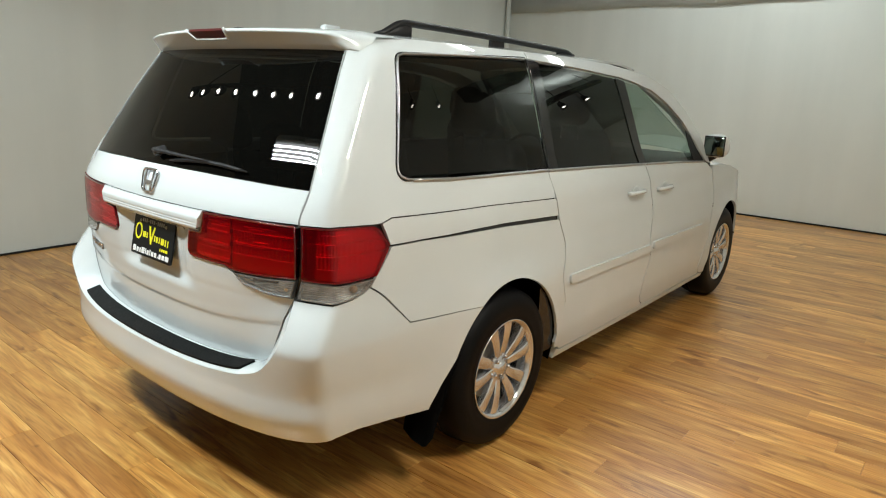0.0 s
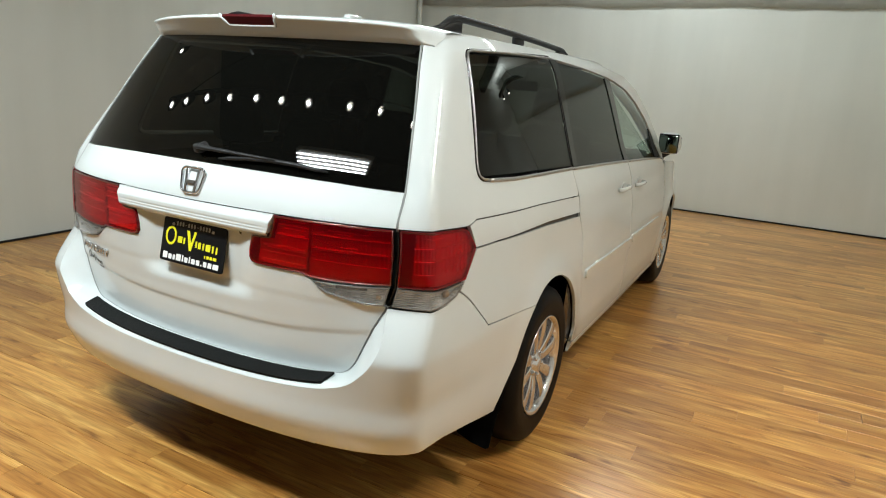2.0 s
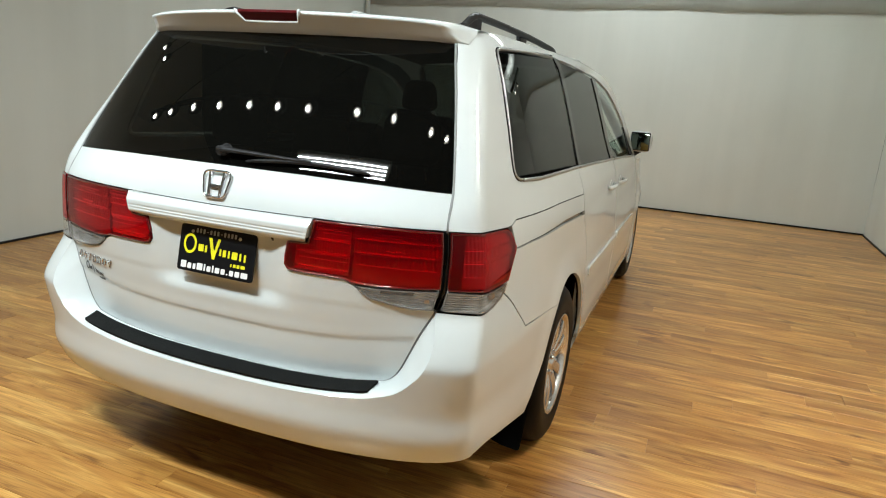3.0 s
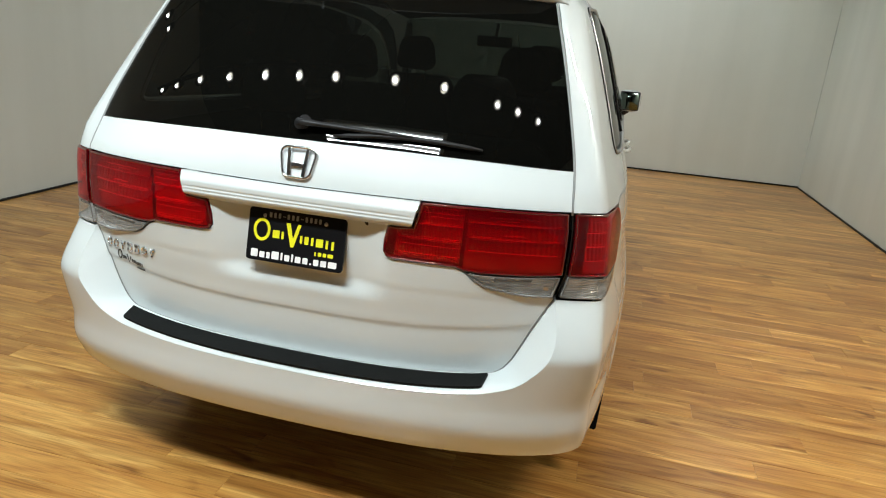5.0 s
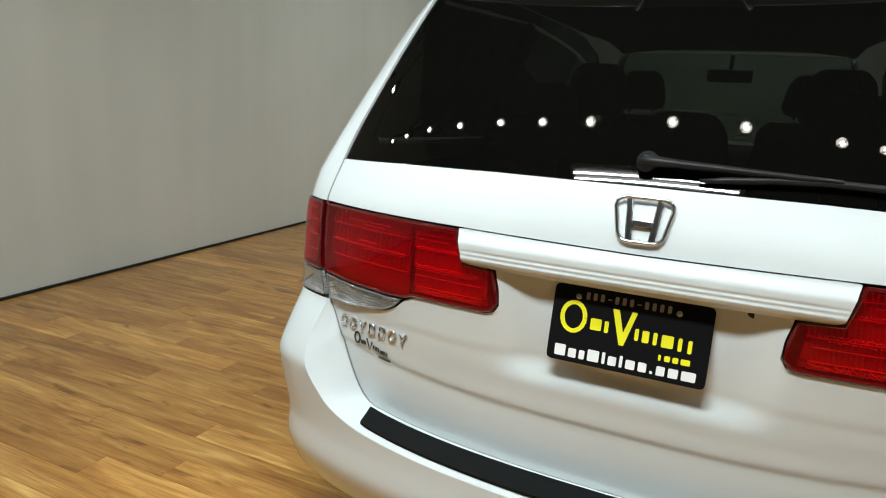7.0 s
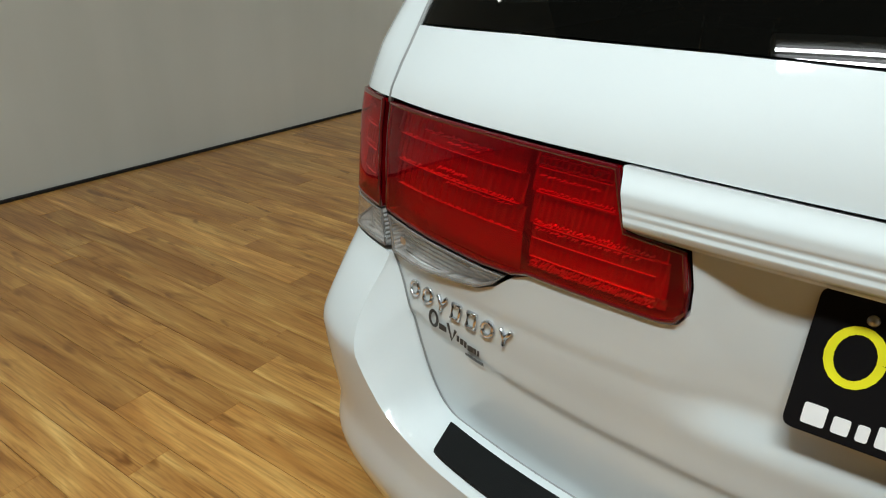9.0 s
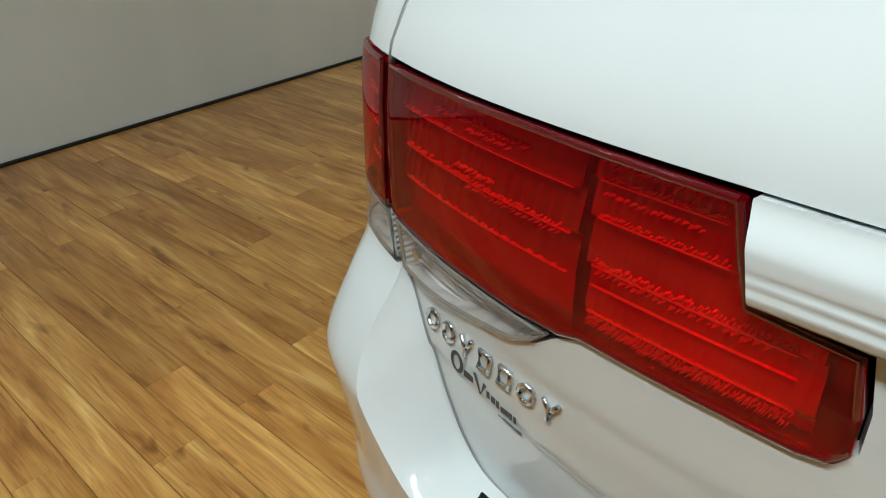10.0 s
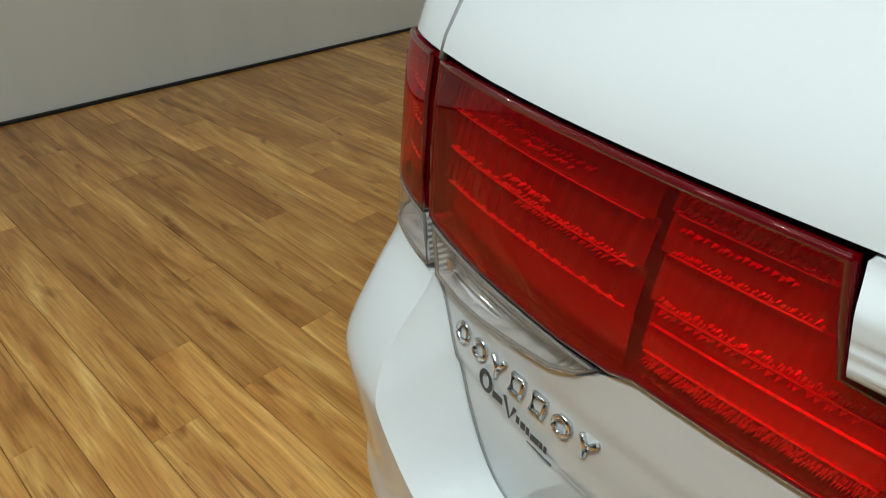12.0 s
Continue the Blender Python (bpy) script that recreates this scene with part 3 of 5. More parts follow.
sides("slide_rail_panel", TRACK_TOP[::-1] + [(0.452, 1.0078)] + [(0.47, 1.0070), (0.60, 1.0070), (0.72, 1.0045), (0.90, 1.0025), (1.10, 0.998), (1.53, 0.974), (1.509, 1.05)], PAINT, (0.05, 0.04))
lower = [(0.458, 1.004)] + TRACK_LOW[1:] + DOOR_SEAM[4:] + [(1.53, 0.33)] + arch_points(AXLE_REAR, 0, 122)[1:] + [(0.515, 0.7268), (0.363, 0.879), (0.415, 0.945)]
sides("rear_wing", lower, PAINT, (0.03, 0.022))
sides("slide_rail", [(0.60, 1.001), (0.61, 1.014), (1.10, 1.000), (1.533, 0.977), (1.533, 0.956), (1.10, 0.983)], GLOSS_BLACK, (0.06, 0.05), 0.004, -0.010, 0)
slide = DOOR_SEAM[:-1] + [(1.608, 0.30), (2.00, 0.290), (2.612, 0.285), (2.612, 0.60), (2.606, 0.91), (2.575, 1.04), (2.535, 1.135), (2.0, 1.158)]
slide_doors = sides("sliding_door", slide, PAINT, (0.06, 0.016))
front = [(2.540, 1.135), (2.580, 1.04), (2.612, 0.91), (2.618, 0.60), (2.618, 0.285), (3.60, 0.285), (3.68, 0.55), (3.72, 0.80), (3.66, 1.03), (3.55, 1.085), (3.0, 1.115)]
front_doors = sides("front_door", front, PAINT, (0.06, 0.016))
fender = [(3.725, 0.80), (3.685, 0.55), (3.607, 0.288), (3.69, 0.266)] + arch_points(AXLE_FRONT, 190, 0) + [(4.62, 0.345), (4.95, 0.36), (5.02, 0.60), (4.96, 0.78), (4.6, 0.93), (4.1, 1.03), (3.67, 1.06)]
sides("front_wing", fender, PAINT, (0.05, 0.045))
sides("sill", [(1.552, 0.262), (1.556, 0.318), (1.62, 0.292), (3.59, 0.276), (3.70, 0.262), (3.70, 0.240), (2.6, 0.245)], PAINT, (0.08, 0.03), 0.025)
roof_side = [(1.56, 1.699), (1.528, 1.664), (2.0, 1.642), (2.42, 1.612), (2.60, 1.592), (2.85, 1.545), (3.05, 1.47), (3.25, 1.36), (3.42, 1.22), (3.55, 1.09),
             (3.66, 1.07), (3.55, 1.25), (3.36, 1.42), (3.12, 1.56), (2.85, 1.635), (2.4, 1.683), (2.0, 1.698)]
sides("roof_side", roof_side, PAINT, (0.06, 0.03))

# unseen black sheets added behind the door joints to keep them dark
for y0, y1 in ((1.46, 1.66), (2.51, 2.66)):
    sides("joint_backing", [(y0, 0.32), (y0, 1.17), (y1, 1.15), (y1, 0.32)], GLOSS_BLACK, (0.06, 0.06), 0.0, -0.018, 0.0)

# side glass, pillars and the trims round them
quarter = sides("quarter_window", QUARTER_GLASS, DARK_GLASS, (0.06, 0.05), 0.004, -0.002, 0.007, "dark tinted glass")
slide_glass = rounded([(1.502, 1.178), (1.535, 1.658), (2.0, 1.637), (2.400, 1.608), (2.508, 1.143)], 0.012)
sides("sliding_window", slide_glass, DARK_GLASS, (0.06, 0.05), 0.004, -0.004, 0.006, "dark tinted glass")
front_glass = [(2.545, 1.142), (2.475, 1.595), (2.62, 1.580), (2.85, 1.533), (3.05, 1.458), (3.25, 1.35), (3.40, 1.22), (3.50, 1.10)]
sides("front_window", front_glass, CLEAR_GLASS, (0.06, 0.05), 0.004, -0.004, 0.006)
sides("pillar", [(1.488, 1.186), (1.503, 1.662), (1.60, 1.655), (1.572, 1.178)], GLOSS_BLACK, (0.05, 0.05), 0.004, 0.001, 0.0)
sides("pillar", [(2.470, 1.142), (2.372, 1.606), (2.478, 1.592), (2.560, 1.136)], GLOSS_BLACK, (0.05, 0.05), 0.004, 0.001, 0.0)
sides("mirror_corner", [(3.31, 1.112), (3.275, 1.305), (3.35, 1.265), (3.50, 1.10)], BLACK, (0.05, 0.05), 0.006, 0.003)


def trim_line(name, pts, radius, mat, lift, label=""):
    for flip in (1, -1):
        line = []
        for (y0, z0), (y1, z1) in zip(pts, pts[1:]):
            n = max(int(math.hypot(y1 - y0, z1 - z0) / 0.05), 1)
            for k in range(n):
                y, z = y0 + (y1 - y0) * k / n, z0 + (z1 - z0) * k / n
                line.append((flip * (side_x(y, z) + lift), y - lift * 0.3, z))
        y, z = pts[-1]
        line.append((flip * (side_x(y, z) + lift), y - lift * 0.3, z))
        bm = bmesh.new()
        tube(bm, line, radius, 8)
        part(name, bm, mat, van, label)


trim_line("belt_trim", [(0.60, 1.212), (0.80, 1.200), (1.482, 1.182)], 0.007, GREY_TRIM, 0.002)
trim_line("belt_trim", [(1.492, 1.180), (2.0, 1.162), (2.532, 1.140)], 0.007, GREY_TRIM, 0.002)
trim_line("belt_trim", [(2.545, 1.139), (3.0, 1.120), (3.50, 1.092)], 0.007, GREY_TRIM, 0.002)
trim_line("window_trim", [(0.62, 1.212), (0.575, 1.216), (0.548, 1.228), (0.541, 1.25), (0.550, 1.285), (0.590, 1.40), (0.628, 1.515), (0.658, 1.61), (0.672, 1.634), (0.70, 1.642), (1.0, 1.654), (1.50, 1.663)], 0.005, GREY_TRIM, 0.0015)
seal = inset(QUARTER_GLASS, -0.009)
trim_line("window_seal", seal + seal[:1], 0.003, GLOSS_BLACK, 0.001)
for door, y0, y1 in ((slide_doors, 1.625, 2.60), (front_doors, 2.63, 3.50)):
    for side, ob in zip((1, -1), door):
        bm = panel(rounded([(wrap_y(y0, 0.64), 0.632), (wrap_y(y0, 0.64), 0.680), (wrap_y(y1, 0.64), 0.668), (wrap_y(y1, 0.64), 0.624)], 0.018), wrap, (0.08, 0.02), 0.014, 0.012, (1, 0, 0))
        part("side_moulding", mirrored(bm) if side < 0 else bm, PAINT, ob)


def door_handle(parent, side, y, z):
    bm = bmesh.new()
    x = side_x(y, z)
    tube(bm, [(side * (x + o), y + dy, z + 0.004 * math.cos(dy * 20)) for dy, o in ((-0.105, 0.002), (-0.095, 0.016), (-0.06, 0.028), (0, 0.033), (0.06, 0.028), (0.095, 0.016), (0.105, 0.002))], 0.012, 10)
    handle = part("door_handle", bm, PAINT, parent)
    bm = bmesh.new()
    lathe(bm, [(0.0, 0.001), (0.030, 0.001), (0.040, 0.004), (0.044, 0.0)], 20, "x", (0, 0, 0))
    bm.transform(Matrix.Translation((side * x, y, z)) @ Matrix.Diagonal((side, 1.25, 0.8, 1)))
    bmesh.ops.recalc_face_normals(bm, faces=bm.faces)
    part("handle_cup", bm, PAINT, parent)


for side in (0, 1):
    door_handle(slide_doors[side], 1 - 2 * side, 2.375, 0.998)
    door_handle(front_doors[side], 1 - 2 * side, 2.785, 0.985)

# ---- rear bumper ----
CREASE = [(0.0, 0.546), (0.2, 0.547), (0.4, 0.553), (0.56, 0.567), (0.63, 0.582), (0.685, 0.604), (0.728, 0.642), (0.760, 0.695), (0.770, 0.755), (0.764, 0.842)]
SEAM_LOW = [(0.0, 0.560), (0.2, 0.562), (0.4, 0.569), (0.56, 0.583), (0.614, 0.594), (0.650, 0.632), (0.682, 0.70), (0.703, 0.748), (0.729, 0.80), (0.756, 0.847)]


def resample(points, n):
    pts = [Vector(p) for p in points]
    out = []
    for i in range(n + 1):
        t = (len(pts) - 1) * i / n
        k = min(int(t), len(pts) - 2)
        f = t - k
        p0, p1, p2, p3 = pts[max(k - 1, 0)], pts[k], pts[k + 1], pts[min(k + 2, len(pts) - 1)]
        out.append(0.5 * ((2 * p1) + (p2 - p0) * f + (2 * p0 - 5 * p1 + 4 * p2 - p3) * f * f + (3 * p1 - p0 - 3 * p2 + p3) * f ** 3))
    return out


crease, seam_low = resample(CREASE, 54), resample(SEAM_LOW, 54)
half = [(wrap_y(y, z), z) for y, z in ((0.73, 0.335),)]
half = [(u, 0.350) for u in (0.0, 0.3, 0.6)] + [(wrap_y(y, z), z) for y, z in [(0.06, 0.351), (0.10, 0.356), (0.15, 0.365), (0.22, 0.378), (0.30, 0.385), (0.444, 0.373), (0.63, 0.346), (0.684, 0.441)] + arch_points(AXLE_REAR, 155, 122, 8)
        + [(0.515, 0.724), (0.360, 0.876), (0.335, 0.862), (0.285, 0.847), (0.223, 0.838), (0.165, 0.843)]] + [(wrap_x(p.x, p.y), p.y) for p in crease[::-1]]
bumper = part("rear_bumper", panel(half + [(-u, z) for u, z in half[-2:0:-1]], wrap, (0.035, 0.0125), 0.035, 0.0, (0, -1, 0)), PAINT, van)


def ledge_rows(lift=0.0):
    rows = []
    for c, s in zip(crease, seam_low):
        a, b = Vector(wrap(wrap_x(c.x, c.y), c.y)), Vector((s.x, tailgate_y(s.x, s.y) + 0.004, s.y))
        flat = 1 - step(0.58, 0.74, c.x)
        mid = [a.lerp(b, f) + Vector((0, 0.0, h * flat)) for f, h in ((0.05, 0.004), (0.14, 0.009), (0.3, 0.011), (0.6, 0.010), (0.9, 0.006))]
        rows.append([a] + mid + [b, b + Vector((0, 0.03, 0))])
    return rows


bm = bmesh.new()
right = ledge_rows()
grid(bm, [[(-p.x, p.y, p.z) for p in row] for row in right[:0:-1]] + right)
bmesh.ops.recalc_face_normals(bm, faces=bm.faces)
for f in bm.faces:
    f.normal_update()
if sum(f.normal.z for f in bm.faces) < 0:
    bmesh.ops.reverse_faces(bm, faces=bm.faces)
part("bumper_ledge", bm, PAINT, bumper)


ledge_out, ledge_in = smooth_curve(CREASE[:5]), smooth_curve(SEAM_LOW[:5])


def pad_at(x, f):
    """A place on the ledge: x across, f from its outer edge to the tailgate."""
    x_in = max(min(x, 0.60), -0.60)
    low, high = ledge_out(abs(x_in)), ledge_in(abs(x_in))
    a = rear_y(x, low)
    return (x, a + (tailgate_y(x, high) - a) * f, low + (high - low) * f + 0.0115)


bm = panel(rounded([(-0.590, 0.12), (-0.598, 0.74), (0.0, 0.76), (0.598, 0.74), (0.590, 0.12), (0.0, 0.08)], [0.03, 0.03, 0, 0.03, 0.03, 0]), pad_at, (0.03, 0.1), 0.008, 0.006, (0, 0, 1))
part("step_pad", bm, PAD, bumper, "ribbed black rubber step pad")

# a grey bar fills the gap and stands in for its shade
bm = bmesh.new()
gap_line = [(p.x, tailgate_y(p.x, p.y + 0.002) - 0.0005, p.y + 0.002) for p in seam_low]
tube(bm, [(-x, y, z) for x, y, z in gap_line[:0:-1]] + gap_line, 0.0024, 6)
part("tailgate_gap", bm, SEAM_GREY, bumper, "grey bar standing in for the shaded gap below the tailgate")

# ---- tailgate ----
def gate(u, z):
    return (u, tailgate_y(u, z), z)


def rear_skin(u, z):
    return (u, rear_y(u, z), z)


def both(right_half):
    return right_half + [(-x, z) for x, z in right_half[::-1] if x > 1e-6]


LAMP_LOW = [(0.752, 0.848), (0.70, 0.846), (0.66, 0.848), (0.60, 0.857), (0.56, 0.864), (0.530, 0.880), (0.505, 0.902), (0.476, 0.916), (0.40, 0.916), (0.30, 0.917), (0.280, 0.922), (0.270, 0.937), (0.272, 0.97), (0.282, 1.014)]
low_panel = [(0.0, 0.563)] + [(p.x, p.y + 0.002) for p in seam_low[1:-1]] + LAMP_LOW + [(0.284, 1.05), (0.0, 1.05)]
tailgate = part("tailgate", panel(both(low_panel), gate, (0.025, 0.006), 0.014, 0.0, (0, -1, 0), 0.002), PAINT, van, "white tailgate with a recess for the plate")
band = [(0.0, 1.0895), (0.37, 1.0935), (0.769, 1.0945), (0.757, 1.196), (0.55, 1.206), (0.30, 1.2125), (0.0, 1.2145)]
part("upper_panel", panel(both(band), rear_skin, (0.04, 0.03), 0.014, 0.0, (0, -1, 0), 0.001), PAINT, tailgate)
pane = [(0.0, 1.217), (0.30, 1.215), (0.55, 1.2085), (0.756, 1.1985)] + GATE_X[5:] + [(0.55, 1.648), (0.30, 1.655), (0.0, 1.658)]
# grey bars laid in the side gaps, coloured like their shade
for side in (1, -1):
    bm = bmesh.new()
    tube(bm, [(side * (x + 0.001), rear_y(x, z) + 0.004, z) for x, z in resample(GATE_X[3:], 20)], 0.0042, 6)
    part("gate_gap_fill", bm, SEAM_GREY, tailgate, "grey bar standing in for the shaded gap at the tailgate's edge")
part("rear_window", panel(both(pane), rear_skin, (0.05, 0.04), 0.004, -0.003, (0, -1, 0), 0.0005), DARK_GLASS, tailgate, "dark tinted heated rear glass")


def garnish_skin(u, z):
    """The bar over the plate: proud of the gate, with three shallow grooves."""
    out = 0.020 * step(1.012, 1.030, z) * (1 - 0.75 * step(1.062, 1.092, z))
    for k in range(3):
        if abs(u) < 0.325:
            out -= 0.0022 * math.exp(-((z - 1.029 - 0.0095 * k) / 0.0022) ** 2)
    return (u, rear_y(u, z) - out, z)


garnish_poly = rounded(both([(0.0, 1.012), (0.338, 1.0145), (0.352, 1.022), (0.369, 1.0925), (0.0, 1.0888)]), 0.004)
garnish = part("plate_garnish", panel(garnish_poly, garnish_skin, (0.04, 0.0026), 0.03, 0.0, (0, -1, 0)), PAINT, tailgate, "white grooved bar over the plate")
bm = bmesh.new()
lathe(bm, [(0.0, -0.006), (0.010, -0.006), (0.013, 0.004), (0.013, 0.02)], 16, "y", (0.215, 0.105, 1.008))
part("gate_button", bm, BLACK, tailgate)

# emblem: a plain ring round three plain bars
emblem_at = Matrix.Translation((0.003, rear_y(0, 1.152) - 0.004, 1.152)) @ pose(0, 0, 0, -17)
outline = rounded([(-0.040, -0.040), (-0.054, 0.034), (-0.040, 0.045), (0.040, 0.045), (0.054, 0.034), (0.040, -0.040)], [0.02, 0.02, 0.015, 0.015, 0.02, 0.02])
bm = bmesh.new()
tube(bm, [(x, 0, z) for x, z in outline] + [(outline[0][0], 0, outline[0][1])], 0.0042, 8, False)
bm.transform(emblem_at)
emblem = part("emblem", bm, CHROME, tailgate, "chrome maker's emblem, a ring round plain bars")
for shape in ([(-0.034, 0.043), (-0.023, 0.043), (-0.015, -0.038), (-0.027, -0.038)], [(0.034, 0.043), (0.023, 0.043), (0.015, -0.038), (0.027, -0.038)], [(-0.019, -0.012), (0.019, -0.012), (0.018, 0.002), (-0.018, 0.002)]):
    bm = panel(shape, lambda u, v: (u, -0.002, v), (0.05, 0.05), 0.012, 0.002, (0, -1, 0))
    bmesh.ops.bevel(bm, geom=[e for e in bm.edges if not e.smooth], offset=0.002, segments=2, affect="EDGES")
    bm.transform(emblem_at)
    part("emblem_bar", bm, CHROME, emblem)

# plate with plain bars for its print
PLATE_AT = Matrix.Translation((0.0, 0.088, 0.928)) @ pose(0, 0, 0, -12)


def plate_skin(u, v):
    return PLATE_AT @ Vector((u, 0.0, v))


def on_plate(poly, mat, name, lift, depth=0.002, parent=None, label=""):
    return part(name, panel(poly, plate_skin, (0.4, 0.4), depth, lift, (0, -1, 0)), mat, parent, label)


plate_body = part("number_plate", panel(rounded([(-0.153, -0.078), (-0.153, 0.078), (0.153, 0.078), (0.153, -0.078)], 0.012), plate_skin, (0.4, 0.4), 0.006, 0.004, (0, -1, 0)), PLATE_BLACK, van, "black dealer plate with yellow and white print")


def stroke(points, width, mat, name, parent, surf, lift=0.0052):
    """A flat stroke of even width along points (u, v)."""
    pts = [Vector(p) for p in points]
    left, right = [], []
    for i, p in enumerate(pts):
        d = (pts[min(i + 1, len(pts) - 1)] - pts[max(i - 1, 0)]).normalized()
        n = Vector((-d.y, d.x)) * width / 2
        left.append(p + n)
        right.append(p - n)
    bm = bmesh.new()
    rows = [[Vector(surf(*q)) + Vector((0, -lift, 0)) for q in pair] for pair in zip(left, right)]
    grid(bm, rows)
    bmesh.ops.recalc_face_normals(bm, faces=bm.faces)
    bm.faces.ensure_lookup_table()
    bm.normal_update()
    if sum(f.normal.y for f in bm.faces) > 0:
        bmesh.ops.reverse_faces(bm, faces=bm.faces)
    return part(name, bm, mat, parent)


def ring_points(cx, cz, rx, rz, a0=0, a1=360, n=20):
    return [(cx + rx * math.cos(radians(a0 + (a1 - a0) * i / n)), cz + rz * math.sin(radians(a0 + (a1 - a0) * i / n))) for i in range(n + 1)]


# the maker's print as plain rings, wedges and rounded bars
stroke(ring_points(-0.108, 0.016, 0.023, 0.029), 0.009, YELLOW, "print_ring", plate_body, plate_skin)
on_plate([(-0.033, 0.044), (-0.020, 0.044), (-0.008, 0.000), (0.005, 0.044), (0.015, 0.043), (-0.004, -0.025), (-0.013, -0.025)], YELLOW, "print_wedge", 0.0052, 0.001, plate_body)
for x, w, z0, z1 in ((-0.062, 0.022, -0.005, 0.018), (0.076, 0.022, -0.013, 0.011), (-0.041, 0.008, -0.006, 0.017), (0.018, 0.0075, -0.010, 0.013), (0.035, 0.013, -0.011, 0.012), (0.053, 0.0075, -0.012, 0.012), (0.099, 0.0075, -0.015, 0.010), (0.117, 0.0075, -0.016, 0.009)):
    on_plate(rounded([(x - w / 2, z0), (x - w / 2, z1), (x + w / 2, z1), (x + w / 2, z0)], 0.003), YELLOW, "print_bar", 0.0052, 0.001, plate_body)
for x, w in ((0.066, 0.005), (0.080, 0.011), (0.095, 0.011), (0.113, 0.017)):
    on_plate(rounded([(x - w / 2, -0.039), (x - w / 2, -0.028), (x + w / 2, -0.028), (x + w / 2, -0.039)], 0.003), YELLOW, "print_bar", 0.0052, 0.001, plate_body)
WHITE_BARS = (0.022, 0.016, 0.011, 0.023, 0.006, 0.016, 0.006, 0.018, 0.016, 0.006, 0.016, 0.018, 0.026)
for i, w in enumerate(WHITE_BARS):
    x = -0.137 + sum(WHITE_BARS[:i]) + 0.0060 * i
    top = -0.045 if i in (0, 3, 4, 6) else -0.050
    on_plate(rounded([(x, -0.068), (x, top if i != 9 else -0.062), (x + w, top if i != 9 else -0.062), (x + w, -0.068)], 0.003), PRINT_WHITE, "print_bar", 0.0052, 0.001, plate_body)
for i in range(12):
    x = -0.088 + 0.0142 * i
    if i in (3, 7):
        shape = [(x, 0.0585), (x, 0.0610), (x + 0.008, 0.0610), (x + 0.008, 0.0585)]
    else:
        shape = rounded([(x, 0.053), (x, 0.068), (x + 0.0075, 0.068), (x + 0.0075, 0.053)], 0.003)
    on_plate(shape, PRINT_GREY, "print_bar", 0.0052, 0.001, plate_body)
for x in (-0.103, 0.090):
    bm = bmesh.new()
    lathe(bm, [(0.0, -0.004), (0.004, -0.004), (0.006, 0.0)], 12, "y")
    bm.transform(PLATE_AT @ Matrix.Translation((x, -0.004, 0.056)))
    part("screw", bm, GREY_TRIM, plate_body)

# model badge and dealer decal, as plain bars
def badge_stroke(points, radius):
    bm = bmesh.new()
    tube(bm, [(x, tailgate_y(x, z) - 0.0025, z) for x, z in points], radius, 6)
    part("badge_bar", bm, CHROME, tailgate, "chrome model badge, plain slanted rings and bars")


for i in range(7):
    x, z = -0.697 + 0.0312 * i, 0.802 - 0.0004 * i
    lean = lambda u, v: (x + u + v * 0.16, z + v)
    if i in (0, 1, 5):
        badge_stroke([lean(0.0100 * math.cos(a * 0.524), 0.0130 * math.sin(a * 0.524)) for a in range(13)], 0.0034)
    elif i in (2, 6):
        badge_stroke([lean(-0.009, 0.014), lean(0.0, -0.002), lean(0.0, -0.014)], 0.0034)
        badge_stroke([lean(0.009, 0.014), lean(0.0, -0.002)], 0.0034)
    else:
        badge_stroke([lean(0.008, 0.013), lean(-0.008, 0.013), lean(-0.008, -0.013), lean(0.008, -0.013), lean(0.008, 0.013)], 0.0034)


def gate_low(u, z):
    return gate(u - 0.010, z - 0.017)


stroke(ring_points(-0.640, 0.786, 0.0085, 0.0135), 0.0058, DECAL, "decal_ring", tailgate, gate_low, 0.004)
stroke([(-0.609, 0.792), (-0.600, 0.764), (-0.592, 0.786)], 0.0058, DECAL, "decal_wedge", tailgate, gate_low, 0.004)
for x, w, z0, z1 in ((-0.627, 0.007, 0.773, 0.784), (-0.567, 0.007, 0.762, 0.772), (-0.616, 0.003, 0.773, 0.783), (-0.589, 0.003, 0.768, 0.779), (-0.582, 0.004, 0.766, 0.777), (-0.574, 0.003, 0.764, 0.776), (-0.554, 0.0025, 0.761, 0.772), (-0.548, 0.0025, 0.760, 0.771), (-0.572, 0.003, 0.750, 0.755), (-0.566, 0.005, 0.749, 0.755), (-0.558, 0.005, 0.748, 0.754), (-0.550, 0.008, 0.747, 0.753)):
    bm = panel([(x, z0), (x, z1), (x + w * 1.8, z1), (x + w * 1.8, z0)], gate_low, (0.004, 0.004), 0.0, 0.004, (0, -1, 0))
    part("decal_bar", bm, DECAL, tailgate, "black dealer decal bar")

# wiper
bm = bmesh.new()
arm = [(-0.02 + 0.34 * t, rear_y(0.34 * t, 1.262 - 0.012 * t) - 0.022 + 0.006 * t, 1.264 - 0.012 * t) for t in (0, 0.08, 0.2, 0.4, 0.6, 0.8, 1.0)]
tube(bm, arm, [0.016, 0.017, 0.013, 0.012, 0.010, 0.009, 0.007], 8, True, 0.6)
wiper = part("rear_wiper", bm, BLACK, tailgate, "black rear wiper lying along the glass")
bm = bmesh.new()
tube(bm, [(0.09 + 0.42 * t, rear_y(0.09 + 0.42 * t, 1.236 + 0.012 * math.sin(3 * t)) - 0.010, 1.234 + 0.014 * math.sin(3.14 * t)) for t in (0, 0.1, 0.3, 0.5, 0.7, 0.9, 1.0)], [0.004, 0.008, 0.009, 0.009, 0.009, 0.008, 0.004], 8, True, 0.8)
part("wiper_blade", bm, BLACK, wiper)
bm = bmesh.new()
